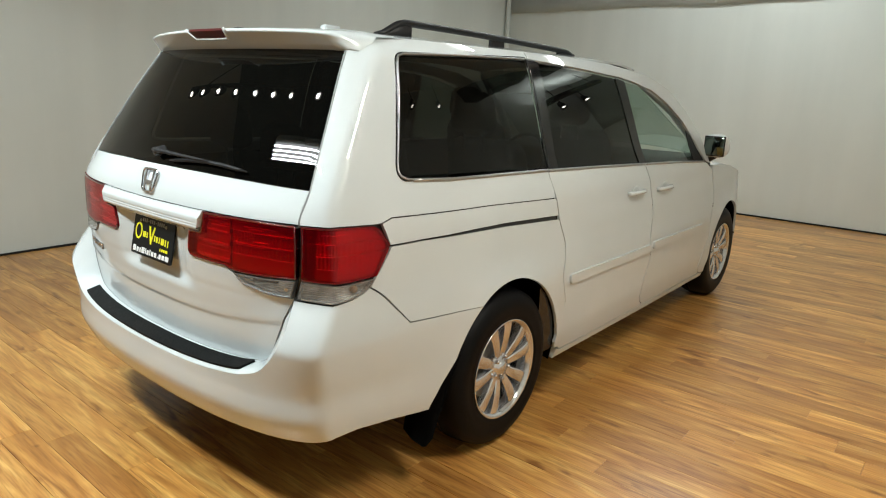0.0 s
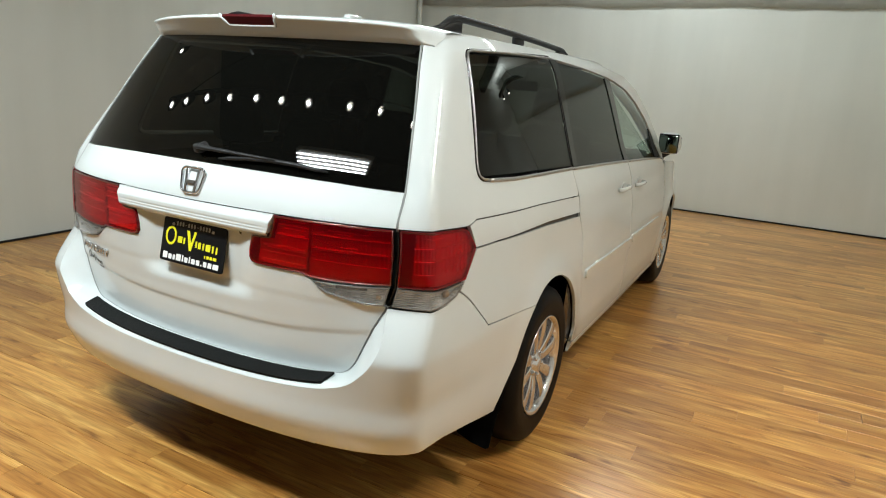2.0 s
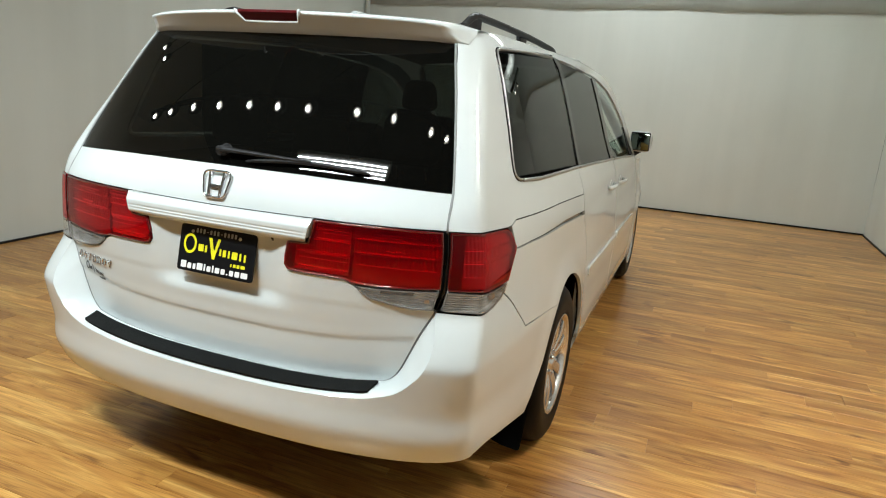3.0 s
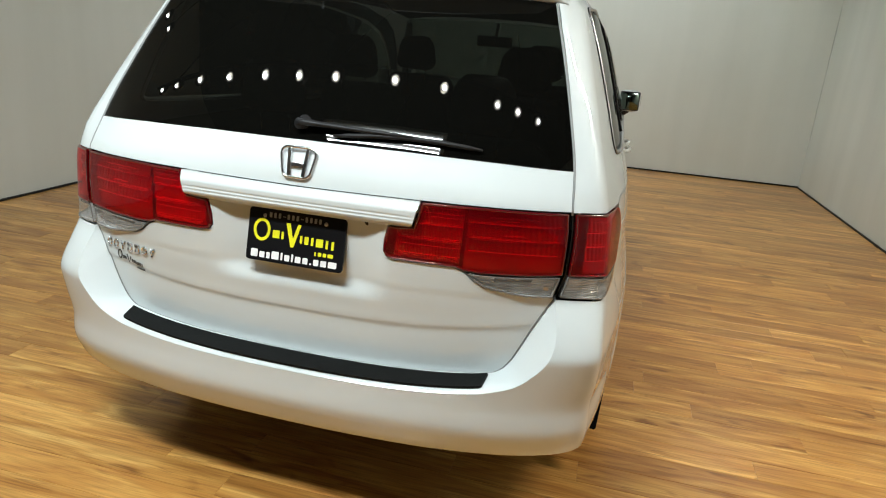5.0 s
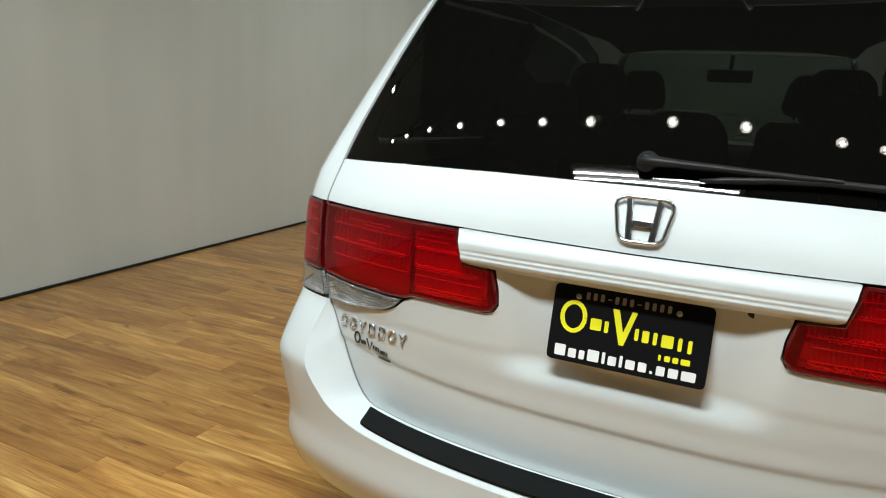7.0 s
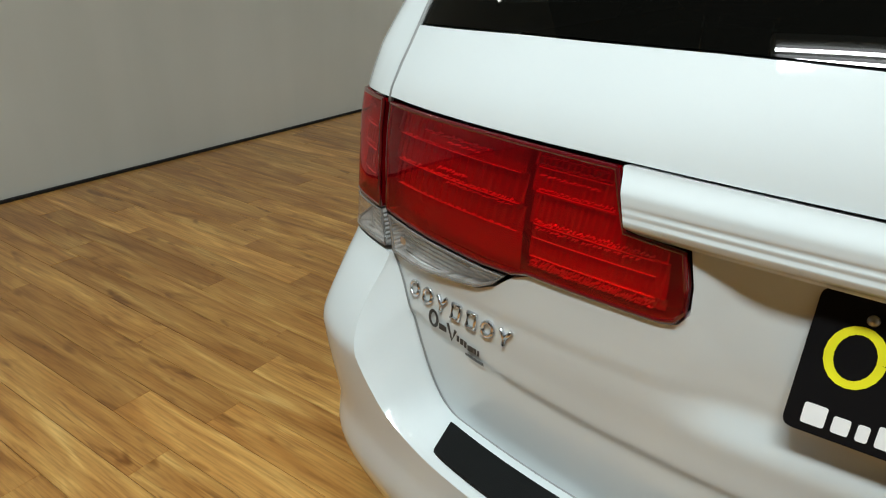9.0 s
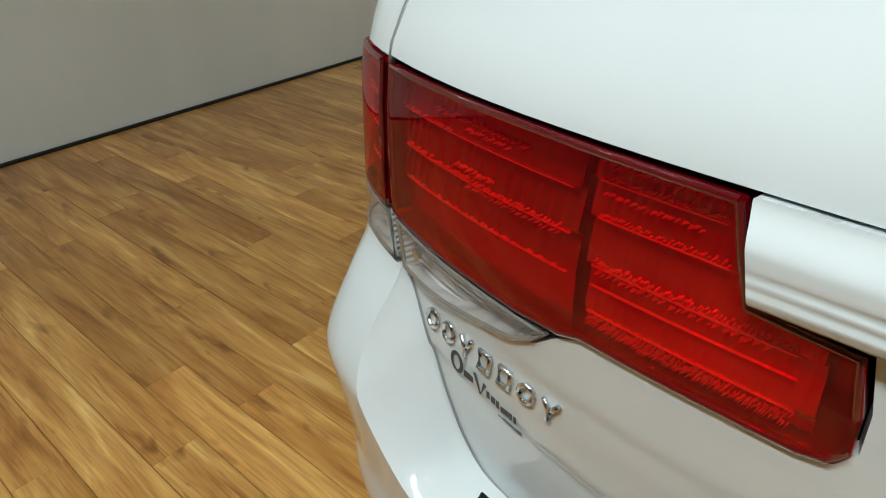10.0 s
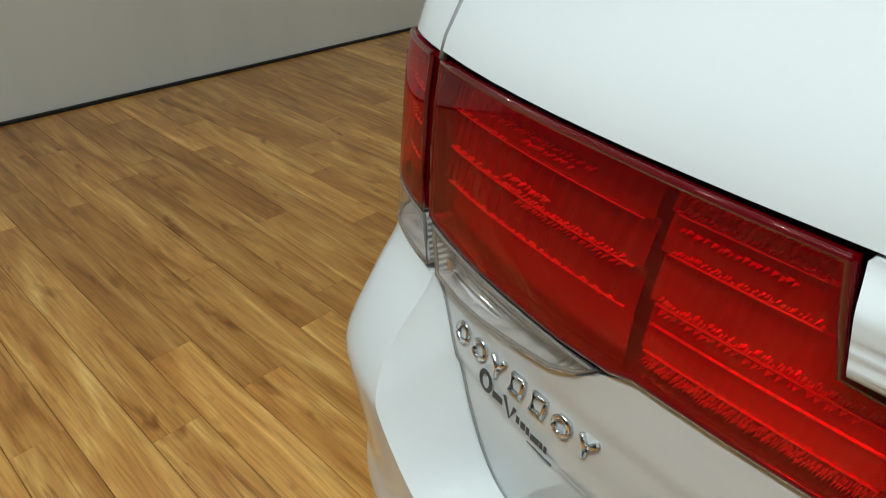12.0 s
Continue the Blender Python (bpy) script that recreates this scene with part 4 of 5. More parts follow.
lathe(bm, [(0.0, -0.03), (0.016, -0.028), (0.018, -0.005), (0.022, 0.01)], 16, "y", (-0.01, rear_y(0, 1.258), 1.258))
part("wiper_pivot", bm, BLACK, wiper)


# ---- tail lamps ----
def outline_bar(poly, lift, radius):
    bm = bmesh.new()
    pts = []
    for (u0, z0), (u1, z1) in zip(poly, poly[1:] + poly[:1]):
        n = max(int(math.hypot(u1 - u0, z1 - z0) / 0.03), 1)
        for k in range(n):
            p = Vector(wrap(u0 + (u1 - u0) * k / n, z0 + (z1 - z0) * k / n))
            pts.append(p + lift * Vector((0.4, -0.9, 0)))
    tube(bm, pts + pts[:1], radius, 6, False)
    return bm


def tail_lamp(side):
    """Two lamps a side, one on the tailgate and one round the corner: lenses over fluted reflectors, with ribs whose
    glints are partly put into their colour.
    """
    def put(name, bm, mat, parent, label="", smooth=True):
        return part(name, bm if side > 0 else mirrored(bm), mat, parent, label, smooth)

    def on(xs):
        return [(wrap_x(x, z), z) for x, z in xs]

    def round_on(ys):
        return [(wrap_y(y, z), z) for y, z in ys]

    def rib(parent, pts, z, h, mat, lift=-0.005):
        put("lens_rib", panel([(pts[0], z - h / 2), (pts[0], z + h / 2), (pts[1], z + h / 2), (pts[1], z - h / 2)], wrap, (0.012, 0.05), 0.003, lift, (0.4, -1, 0)), mat, parent)

    def prisms(parent, u0, u1, z, h, n):
        """A row of small upright bright facets, uneven in height."""
        bm, rng = bmesh.new(), random.Random(int(z * 1000) + n)
        for k in range(n):
            u, zz, hh = u0 + (u1 - u0) * (k + 0.5 + 0.3 * rng.uniform(-1, 1)) / n, z + h * 0.35 * rng.uniform(-1, 1), h * rng.uniform(0.25, 0.65)
            w = (u1 - u0) / n * rng.uniform(0.22, 0.45)
            mid = Vector(wrap(u, zz))
            a, b = Vector(wrap(u - w, zz)), Vector(wrap(u + w, zz))
            inward = Vector((-0.3, 1, 0)).normalized() * 0.013
            tip = mid + inward * 0.55 + Vector((w * rng.uniform(-2.0, 2.0) * 0.1, -0.0015, hh * rng.uniform(-0.5, 0.5)))
            ring = [bm.verts.new(p + inward) for p in (a - Vector((0, 0, hh / 2)), b - Vector((0, 0, hh / 2)), b + Vector((0, 0, hh / 2)), a + Vector((0, 0, hh / 2)))]
            top = bm.verts.new(tip)
            for q in range(4):
                bm.faces.new((ring[q], ring[(q + 1) % 4], top))
        put("prism_row", bm, PRISM, parent, "sparkling prism facets", smooth=False)

    def tiers(edges, deep, rise, flute, ripple):
        """A stepped reflector behind the lens: each tier leans back as it rises, and stands out again at the next."""
        def surf(u, z):
            k = max(i for i in range(len(edges) - 1) if i == 0 or z >= edges[i])
            t = min(max((z - edges[k]) / (edges[k + 1] - edges[k]), 0.0), 1.0)
            d = deep + rise[k] * t + (ripple[k] * abs(math.sin(math.pi * u / flute)) if flute else 0.0)
            return tuple(Vector(wrap(u, z)) + d * Vector((-0.25, 0.97, 0)))
        return surf

    red = on([(0.372, 1.0905), (0.55, 1.0925), (0.770, 1.0915), (0.777, 1.00), (0.774, 0.915), (0.66, 0.908), (0.55, 0.905), (0.499, 0.908)] + LAMP_LOW[7:] + [(0.352, 1.018)])
    lamp = put("tail_lamp", panel(red, wrap, (0.03, 0.02), 0.010, 0.005, (0, -1, 0), 0.002), RED, van, "red tail lamp lens over stepped fluted reflectors")
    put("lamp_backing", panel(red, wrap, (0.03, 0.02), -0.034, -0.034, (0, -1, 0), 0.003), RIM_RED, lamp, "dark red lamp housing")
    put("lens_rim", outline_bar(inset(red, 0.004), 0.003, 0.0036), RIM_RED, lamp, "dark red rim")
    edges_in = (0.922, 0.939, 0.985, 1.029, 1.061, 1.083)
    inner = on([(0.382, 1.082), (0.362, 1.010), (0.308, 1.004), (0.300, 0.926), (0.487, 0.923), (0.491, 1.081)])
    put("inner_reflector", panel(inner, tiers(edges_in, 0.010, (0.004, 0.007, 0.007, 0.006, 0.004), 0.0095, (0.003, 0.0016, 0.0016, 0.0012, 0.002)), (0.0024, 0.0038), 0.0, 0.0, (0, -1, 0), 0.0, edges_in[1:-1]), FLUTED, lamp, "fluted reflector in steps", )
    edges_out = (0.909, 0.966, 1.004, 1.046, 1.085)
    outer_part = on([(0.501, 1.082), (0.60, 1.084), (0.763, 1.083), (0.770, 1.00), (0.768, 0.919), (0.66, 0.913), (0.55, 0.910), (0.498, 0.912)])
    put("outer_reflector", panel(outer_part, tiers(edges_out, 0.010, (0.002, 0.007, 0.008, 0.006), 0.016, (0.0, 0.0022, 0.0022, 0.0010)), (0.004, 0.0042), 0.0, 0.0, (0, -1, 0), 0.0, edges_out[1:-1]), SMOOTHED, lamp, "smooth reflector in steps")
    for z, h, x0 in ((1.061, 0.0008, 0.384), (1.029, 0.0008, 0.376), (0.985, 0.0012, 0.320), (0.966, 0.0006, 0.316), (0.9395, 0.0010, 0.312)):
        rib(lamp, (wrap_x(x0, z), wrap_x(0.483, z)), z, h, SPARKLE if h > 0.0015 else PRISM, -0.009)
    for z, h in ((1.046, 0.0006), (1.004, 0.0008), (0.966, 0.0007)):
        rib(lamp, (wrap_x(0.508, z), wrap_x(0.758, z)), z, h, PRISM, -0.009)
    for x0, z, h, n in ((0.322, 0.9895, 0.0060, 60), (0.315, 0.9325, 0.0085, 90), (0.315, 0.9270, 0.0040, 70), (0.378, 1.0325, 0.0045, 44), (0.386, 1.0650, 0.0040, 40), (0.390, 1.0750, 0.0030, 30), (0.400, 1.0500, 0.0030, 18), (0.340, 0.9800, 0.0030, 24)):
        prisms(lamp, wrap_x(x0, z), wrap_x(0.482, z), z, h, n)
    for x0, x1, z, h, n in ((0.515, 0.755, 1.0065, 0.0045, 70), (0.520, 0.640, 0.9990, 0.0030, 30), (0.560, 0.690, 1.0640, 0.0050, 26), (0.580, 0.640, 1.0560, 0.0040, 16), (0.600, 0.660, 1.0160, 0.0050, 14), (0.520, 0.755, 0.9675, 0.0018, 30), (0.660, 0.740, 1.0480, 0.0030, 18)):
        prisms(lamp, wrap_x(x0, z), wrap_x(x1, z), z, h, n)
    clear = on([(0.771, 0.912), (0.66, 0.905), (0.55, 0.902), (0.508, 0.9035)] + LAMP_LOW[5::-1])
    lens = put("reversing_lens", panel(clear, wrap, (0.03, 0.02), 0.010, 0.005, (0, -1, 0), 0.002), CLEAR_LENS, lamp, "smoky clear reversing lens")
    put("lens_bowl", panel(clear, wrap, (0.03, 0.02), -0.022, -0.022, (0, -1, 0), 0.003), LINED, lens, "finely lined reflector")
    put("bulb_slot", panel(rounded(on([(0.585, 0.880), (0.590, 0.896), (0.690, 0.899), (0.690, 0.886)]), 0.006), wrap, (0.03, 0.03), 0.006, -0.012, (0, -1, 0)), GLOSS_BLACK, lens, "dark bulb slot")
    put("lens_rim", outline_bar(inset(clear, 0.004), 0.003, 0.0024), SMOKE, lens)
    put("lens_mark", panel(rounded(on([(0.722, 0.868), (0.722, 0.880), (0.738, 0.880), (0.738, 0.868)]), 0.005), wrap, (0.03, 0.03), 0.004, -0.002, (0, -1, 0)), CHROME, lens)

    edge = [(rear_y(x, z) + 0.001, z) for x, z in ((0.777, 1.0915), (0.783, 1.00), (0.780, 0.912), (0.764, 0.848))]
    corner = round_on([edge[0], (0.26, 1.0895), (0.385, 1.082), (0.408, 1.071), (0.448, 1.016), (0.445, 1.0), (0.405, 0.938), (0.388, 0.912), (0.28, 0.908), edge[2], edge[1]])
    outer = put("corner_lamp", panel(corner, wrap, (0.025, 0.02), 0.010, 0.005, (1, -1, 0), 0.002), RED, van, "deep red corner tail lamp with clear lower lens")
    put("lamp_backing", panel(corner, wrap, (0.025, 0.02), -0.030, -0.030, (1, -1, 0), 0.003), RIM_RED, outer, "dark red lamp housing")
    edges_side = (0.914, 0.955, 0.996, 1.036, 1.078)
    inside = round_on([(edge[0][0] + 0.018, 1.078), (0.26, 1.077), (0.378, 1.070), (0.396, 1.060), (0.428, 1.016), (0.425, 1.0), (0.392, 0.944), (0.375, 0.920), (0.28, 0.917), (edge[2][0] + 0.018, 0.919), (edge[1][0] + 0.018, 1.0)])
    put("corner_reflector", panel(inside, tiers(edges_side, 0.008, (0.002, 0.007, 0.007, 0.005), 0.02, (0.0, 0.003, 0.003, 0.002)), (0.005, 0.005), 0.0, 0.0, (1, -1, 0), 0.0, edges_side[1:-1]), SMOOTHED, outer, "smooth reflector in steps")
    put("lens_rim", outline_bar(inset(corner, 0.004), 0.003, 0.0036), RIM_RED, outer, "dark red rim")
    prisms(outer, wrap_y(edge[1][0] + 0.03, 1.06), wrap_y(0.31, 1.06), 1.064, 0.0060, 14)
    prisms(outer, wrap_y(edge[1][0] + 0.025, 1.0), wrap_y(0.34, 1.0), 1.002, 0.0060, 20)
    prisms(outer, wrap_y(edge[1][0] + 0.025, 1.04), wrap_y(0.32, 1.04), 1.040, 0.0050, 14)
    for z, h in ((1.036, 0.0012), (0.996, 0.0016), (0.955, 0.0008)):
        rib(outer, (wrap_y(edge[1][0] + 0.02, z), wrap_y(0.385 if z < 0.97 else 0.41, z)), z, h, SPARKLE, -0.007)
    low = round_on([edge[2], (0.28, 0.904), (0.385, 0.908), (0.368, 0.884), (0.335, 0.864), (0.285, 0.850), (0.223, 0.842), edge[3]])
    clear2 = put("indicator_lens", panel(low, wrap, (0.025, 0.02), 0.010, 0.005, (1, -1, 0), 0.002), CLEAR_LENS, outer, "smoky clear indicator lens")
    put("lens_bowl", panel(low, wrap, (0.025, 0.02), -0.022, -0.022, (1, -1, 0), 0.003), LINED, clear2, "finely lined reflector")
    put("lens_rim", outline_bar(inset(low, 0.004), 0.003, 0.0024), SMOKE, clear2)
    bm = bmesh.new()
    c = Vector(wrap(wrap_y(0.30, 0.878), 0.878))
    bmesh.ops.create_uvsphere(bm, u_segments=14, v_segments=8, radius=0.014)
    bm.transform(Matrix.Translation(c + Vector((-0.018, 0.012, 0))))
    put("bulb", bm, AMBER, clear2, "amber bulb")
    put("lamp_gasket", outline_bar(round_on([(edge[0][0] - 0.003, 1.086), (edge[1][0] - 0.003, 1.0), (edge[2][0] - 0.003, 0.912), (edge[3][0] - 0.003, 0.85), (edge[2][0] - 0.002, 0.911), (edge[1][0] - 0.002, 1.001)]), -0.005, 0.0022), GLOSS_BLACK, outer, "black joint between the lamps")


tail_lamp(1)
tail_lamp(-1)

# ---- spoiler, roof, rails ----
def spoiler_rows():
    """From end to end: a flat shaded face from the glass out to the lip, then the top back to the roof."""
    half = []
    for i in range(21):
        x = 0.605 * i / 20
        k = x / 0.605
        tip = 0.352 + 0.10 * k ** 2.4
        top = roof_z(x, 0.82) - 0.002
        zt = 1.713 - 0.010 * k ** 2 - 0.006 * k ** 10
        wide = x * 1.05
        foot = (rear_y(wide, 1.648) - 0.004, 1.646 - 0.003 * k ** 3)
        lip = (tip + 0.004, zt - 0.012)
        row = [(wide, foot[0] + 0.03, foot[1] - 0.002)]
        row += [(wide + (x - wide) * t, foot[0] + (lip[0] - foot[0]) * t, foot[1] + (lip[1] - foot[1]) * t) for t in (0.0, 0.35, 0.7, 1.0)]
        row += [(x, tip - 0.001, zt - 0.008), (x, tip - 0.001, zt - 0.003), (x, tip + 0.008, zt + 0.002), (x, tip + 0.08, zt + 0.010),
                (x, 0.62, (zt + top) / 2 + 0.008), (x, 0.82, top)]
        half.append(row)
    heights = (1.641, 1.643, 1.646, 1.650, 1.654, 1.658, 1.664, 1.672, 1.686)
    x = 0.662
    end = [(x, rear_y(x, z) + 0.002, z) for z in heights] + [(x, 0.62, roof_z(x, 0.62)), (x, 0.82, roof_z(x, 0.82) - 0.002)]
    last = half[-1]
    for f in (0.35, 0.7, 1.0):
        half.append([tuple(a + (b - a) * f for a, b in zip(p, q)) for p, q in zip(last, end)])
    return [[(-x, y, z) for x, y, z in row] for row in half[:0:-1]] + half


bm = bmesh.new()
grid(bm, spoiler_rows())
bmesh.ops.recalc_face_normals(bm, faces=bm.faces)
for f in (bm.faces[0],):
    f.normal_update()
spoiler = part("rear_spoiler", bm, PAINT, van)
high = part("high_brake_lamp", panel([(-0.104, 1.683), (-0.124, 1.711), (0.124, 1.711), (0.104, 1.683)], lambda u, z: (u, 0.352 + 1.05 * (1.711 - z) + 0.10 * (abs(u) / 0.625) ** 2.4, z), (0.05, 0.05), 0.012, 0.006, (0, -1, 0)), BRAKE_RED, spoiler, "dark red high brake lamp")
bm = bmesh.new()
tube(bm, [(x, 0.345 + 1.05 * (1.712 - z) + 0.10 * (abs(x) / 0.625) ** 2.4, z) for x, z in ((-0.131, 1.714), (-0.108, 1.680), (0.0, 1.679), (0.108, 1.680), (0.131, 1.714))], 0.006, 8)
part("lamp_rim", bm, PAINT, high)

roof_poly = [(-0.664, 0.72), (-0.664, 2.35), (-0.62, 2.75), (-0.57, 3.02), (-0.3, 3.10), (0.0, 3.12), (0.3, 3.10), (0.57, 3.02), (0.62, 2.75), (0.664, 2.35), (0.664, 0.72)]
part("roof", panel(roof_poly, lambda x, y: (x, y, roof_z(x, y)), (0.06, 0.08), 0.012, 0.0, (0, 0, 1)), PAINT, van)


def rail_rise(t):
    """How far the rail stands over the roof: high at the back, coming down towards the front."""
    return 0.052 * step(0.0, 0.10, t) * (1 - 0.72 * t ** 1.4) * step(1.0, 0.94, t)


def roof_rail(side):
    pts, n = [], 40
    for i in range(n + 1):
        y = 0.72 + 1.51 * i / n
        t = i / n
        rise = rail_rise(t)
        pts.append((side * (0.555 + 0.02 * math.sin(math.pi * t)), y, roof_z(0.57, y) + rise))
    bm = bmesh.new()
    tube(bm, pts, [0.013 + 0.005 * min(1, 12 * min(i, n - i) / n) for i in range(n + 1)], 12, True, 0.75)
    rail = part("roof_rail", bm, BLACK, van, "black roof rail on a middle foot")
    for y0, y1 in ((0.735, 0.90), (2.06, 2.22)):
        bm = bmesh.new()
        rows = []
        for k in range(9):
            y = y0 + (y1 - y0) * k / 8
            t = (y - 0.72) / 1.51
            z, high = roof_z(0.57, y), rail_rise(t)
            xc = side * (0.555 + 0.02 * math.sin(math.pi * t))
            rows.append([(xc - 0.011, y, z - 0.012), (xc - 0.011, y, z + high), (xc + 0.011, y, z + high), (xc + 0.011, y, z - 0.012)])
        grid(bm, [row + row[:1] for row in rows])
        bmesh.ops.recalc_face_normals(bm, faces=bm.faces)
        part("rail_foot", bm, BLACK, rail)
    for y in (1.49,):
        bm = bmesh.new()
        z = roof_z(0.57, y)
        box(bm, side * 0.565 - 0.013, side * 0.565 + 0.013, y - 0.05, y + 0.05, z - 0.012, z + rail_rise((y - 0.72) / 1.51), 0.008, 2)
        part("rail_foot", bm, BLACK, rail)


roof_rail(1)
roof_rail(-1)
bm = bmesh.new()
box(bm, -0.022, 0.022, 0.93, 1.03, roof_z(0, 1.0) - 0.01, roof_z(0, 1.0) + 0.035, 0.015, 3)
part("aerial", bm, PAINT, van)


def screen(x, v):
    y = 3.06 + 1.16 * v - 0.22 * (x / 0.66) ** 2
    return (x, y, 1.672 - 0.02 * (x / 0.6) ** 2 - 0.56 * v - 0.02 * v * (1 - v))


part("windscreen", panel([(-0.58, 0.02), (-0.78, 0.98), (0.78, 0.98), (0.58, 0.02)], screen, (0.08, 0.08), 0.005, 0.0, (0, 0.5, 1)), CLEAR_GLASS, van, "green-tinted windscreen")
for s in (1, -1):
    bm = bmesh.new()
    tube(bm, [(s * x, y, z) for x, y, z in ((0.60, 2.98, 1.615), (0.655, 3.15, 1.53), (0.72, 3.36, 1.42), (0.79, 3.58, 1.25), (0.85, 3.76, 1.10))], [0.02, 0.03, 0.035, 0.035, 0.035], 8)
    part("front_pillar", bm, PAINT, van)


def bonnet(x, y):
    return (x, y, 1.085 - 0.16 * ((y - 4.0) / 1.0) ** 2 - 0.06 * (abs(x) / 0.8) ** 3)


part("bonnet", panel([(-0.84, 3.82), (-0.80, 4.5), (-0.62, 4.86), (0.0, 4.98), (0.62, 4.86), (0.80, 4.5), (0.84, 3.82), (0.0, 4.2)], bonnet, (0.08, 0.08), 0.015, 0.0, (0, 0, 1)), PAINT, van)
part("front_bumper", panel([(-0.80, 0.25), (-0.80, 0.86), (0.80, 0.86), (0.80, 0.25)], lambda x, z: (x, front_y(x, z), z), (0.06, 0.05), 0.03, 0.0, (0, 1, 0)), PAINT, van)


def door_mirror(side):
    x = 0.852
    bm = bmesh.new()
    box(bm, x + 0.022, x + 0.186, 3.58, 3.69, 1.115, 1.275, 0.045, 4)
    for v in bm.verts:
        if v.co.y < 3.62:
            v.co.z = 1.195 + (v.co.z - 1.195) * 1.02
        else:
            v.co.z = 1.195 + (v.co.z - 1.195) * 0.80
        v.co.x += 0.0
    shell = part("door_mirror", mirrored(bm) if side < 0 else bm, PAINT, van)
    bm = bmesh.new()
    box(bm, x + 0.034, x + 0.174, 3.573, 3.585, 1.127, 1.263, 0.005, 2)
    part("mirror_rim", mirrored(bm) if side < 0 else bm, BLACK, shell)
    bm = bmesh.new()
    box(bm, x + 0.040, x + 0.168, 3.568, 3.576, 1.133, 1.257, 0.003, 1)
    part("mirror_glass", mirrored(bm) if side < 0 else bm, MIRROR, shell, "mirror glass")
    bm = bmesh.new()
    tube(bm, [(x + 0.02, 3.62, 1.085), (x + 0.06, 3.63, 1.10), (x + 0.10, 3.63, 1.13)], [0.03, 0.024, 0.024], 10)
    part("mirror_arm", mirrored(bm) if side < 0 else bm, BLACK, shell)


door_mirror(1)
door_mirror(-1)


# ---- wheels ----
def build_wheel(side, y):
    x = side * (0.970 if y < 2 else 0.945)
    hub = Matrix.Translation((x, y, HUB_Z + 0.0)) @ (Matrix.Identity(4) if side > 0 else pose(0, 0, 0, 0, 0, 180))
    R = 0.356
    bm = bmesh.new()
    lathe(bm, [(0.222, -0.015), (0.232, -0.004), (0.245, -0.006), (0.275, 0.0), (0.305, -0.004), (0.330, -0.017), (0.344, -0.033), (0.350, -0.055), (R, -0.10), (R, -0.15), (0.348, -0.19), (0.335, -0.215), (0.29, -0.235), (0.225, -0.225)], 72)
    bm.transform(hub)
    wheel = part("wheel", bm, RUBBER, van, "black tyre on a bright alloy rim")
    for k in (0.128, 0.152):
        bm = bmesh.new()
        lathe(bm, [(R - 0.002, -k - 0.004), (R + 0.0008, -k - 0.004), (R + 0.0008, -k + 0.004), (R - 0.002, -k + 0.004)], 72)
        bm.transform(hub)
        part("tread_groove", bm, GLOSS_BLACK, wheel)
    bm = bmesh.new()
    lathe(bm, [(0.208, -0.20), (0.200, -0.10), (0.204, -0.03), (0.214, -0.020), (0.224, -0.006), (0.219, -0.004), (0.207, -0.016), (0.198, -0.035), (0.196, -0.10), (0.200, -0.20)], 72)
    bm.transform(hub)
    rim = part("rim", bm, ALLOY, wheel)
    for i in range(10):
        a = 36 * (i // 2) * 2 + (15.5 if i % 2 else -15.5) + 8
        bm = bmesh.new()
        rows = []
        for r, w, h, dip in ((0.050, 0.015, -0.034, 0.03), (0.085, 0.0205, -0.026, 0.028), (0.13, 0.0235, -0.020, 0.026), (0.175, 0.026, -0.018, 0.026), (0.205, 0.031, -0.020, 0.028)):
            rows.append([(h - dip, -w, r), (h - 0.004, -w, r), (h, -w * 0.72, r), (h, w * 0.72, r), (h - 0.004, w, r), (h - dip, w, r)])
        grid(bm, rows)
        bmesh.ops.recalc_face_normals(bm, faces=bm.faces)
        bm.transform(hub @ pose(0, 0, 0, a))
        sharpen(bm, 30)
        part("spoke", bm, ALLOY, rim)
    bm = bmesh.new()
    lathe(bm, [(0.0, -0.016), (0.026, -0.018), (0.031, -0.022), (0.034, -0.030), (0.062, -0.034), (0.070, -0.045), (0.070, -0.08)], 40)
    bm.transform(hub)
    cap = part("hub_cap", bm, ALLOY, rim)
    for i in range(5):
        bm = bmesh.new()
        lathe(bm, [(0.0, -0.018), (0.007, -0.019), (0.009, -0.024), (0.009, -0.045)], 10)
        bm.transform(hub @ pose(0, 0, 0, 72 * i + 44) @ Matrix.Translation((0, 0, 0.052)))
        part("wheel_nut", bm, CHROME, rim)
    bm = bmesh.new()
    lathe(bm, [(0.0, -0.075), (0.14, -0.075), (0.15, -0.085)], 40)
    bm.transform(hub)
    part("brake_disc", bm, GREY_TRIM, wheel)
    bm = bmesh.new()
    lathe(bm, [(0.0, -0.12), (0.21, -0.12)], 40)
    bm.transform(hub)
    part("rim_back", bm, GLOSS_BLACK, wheel)


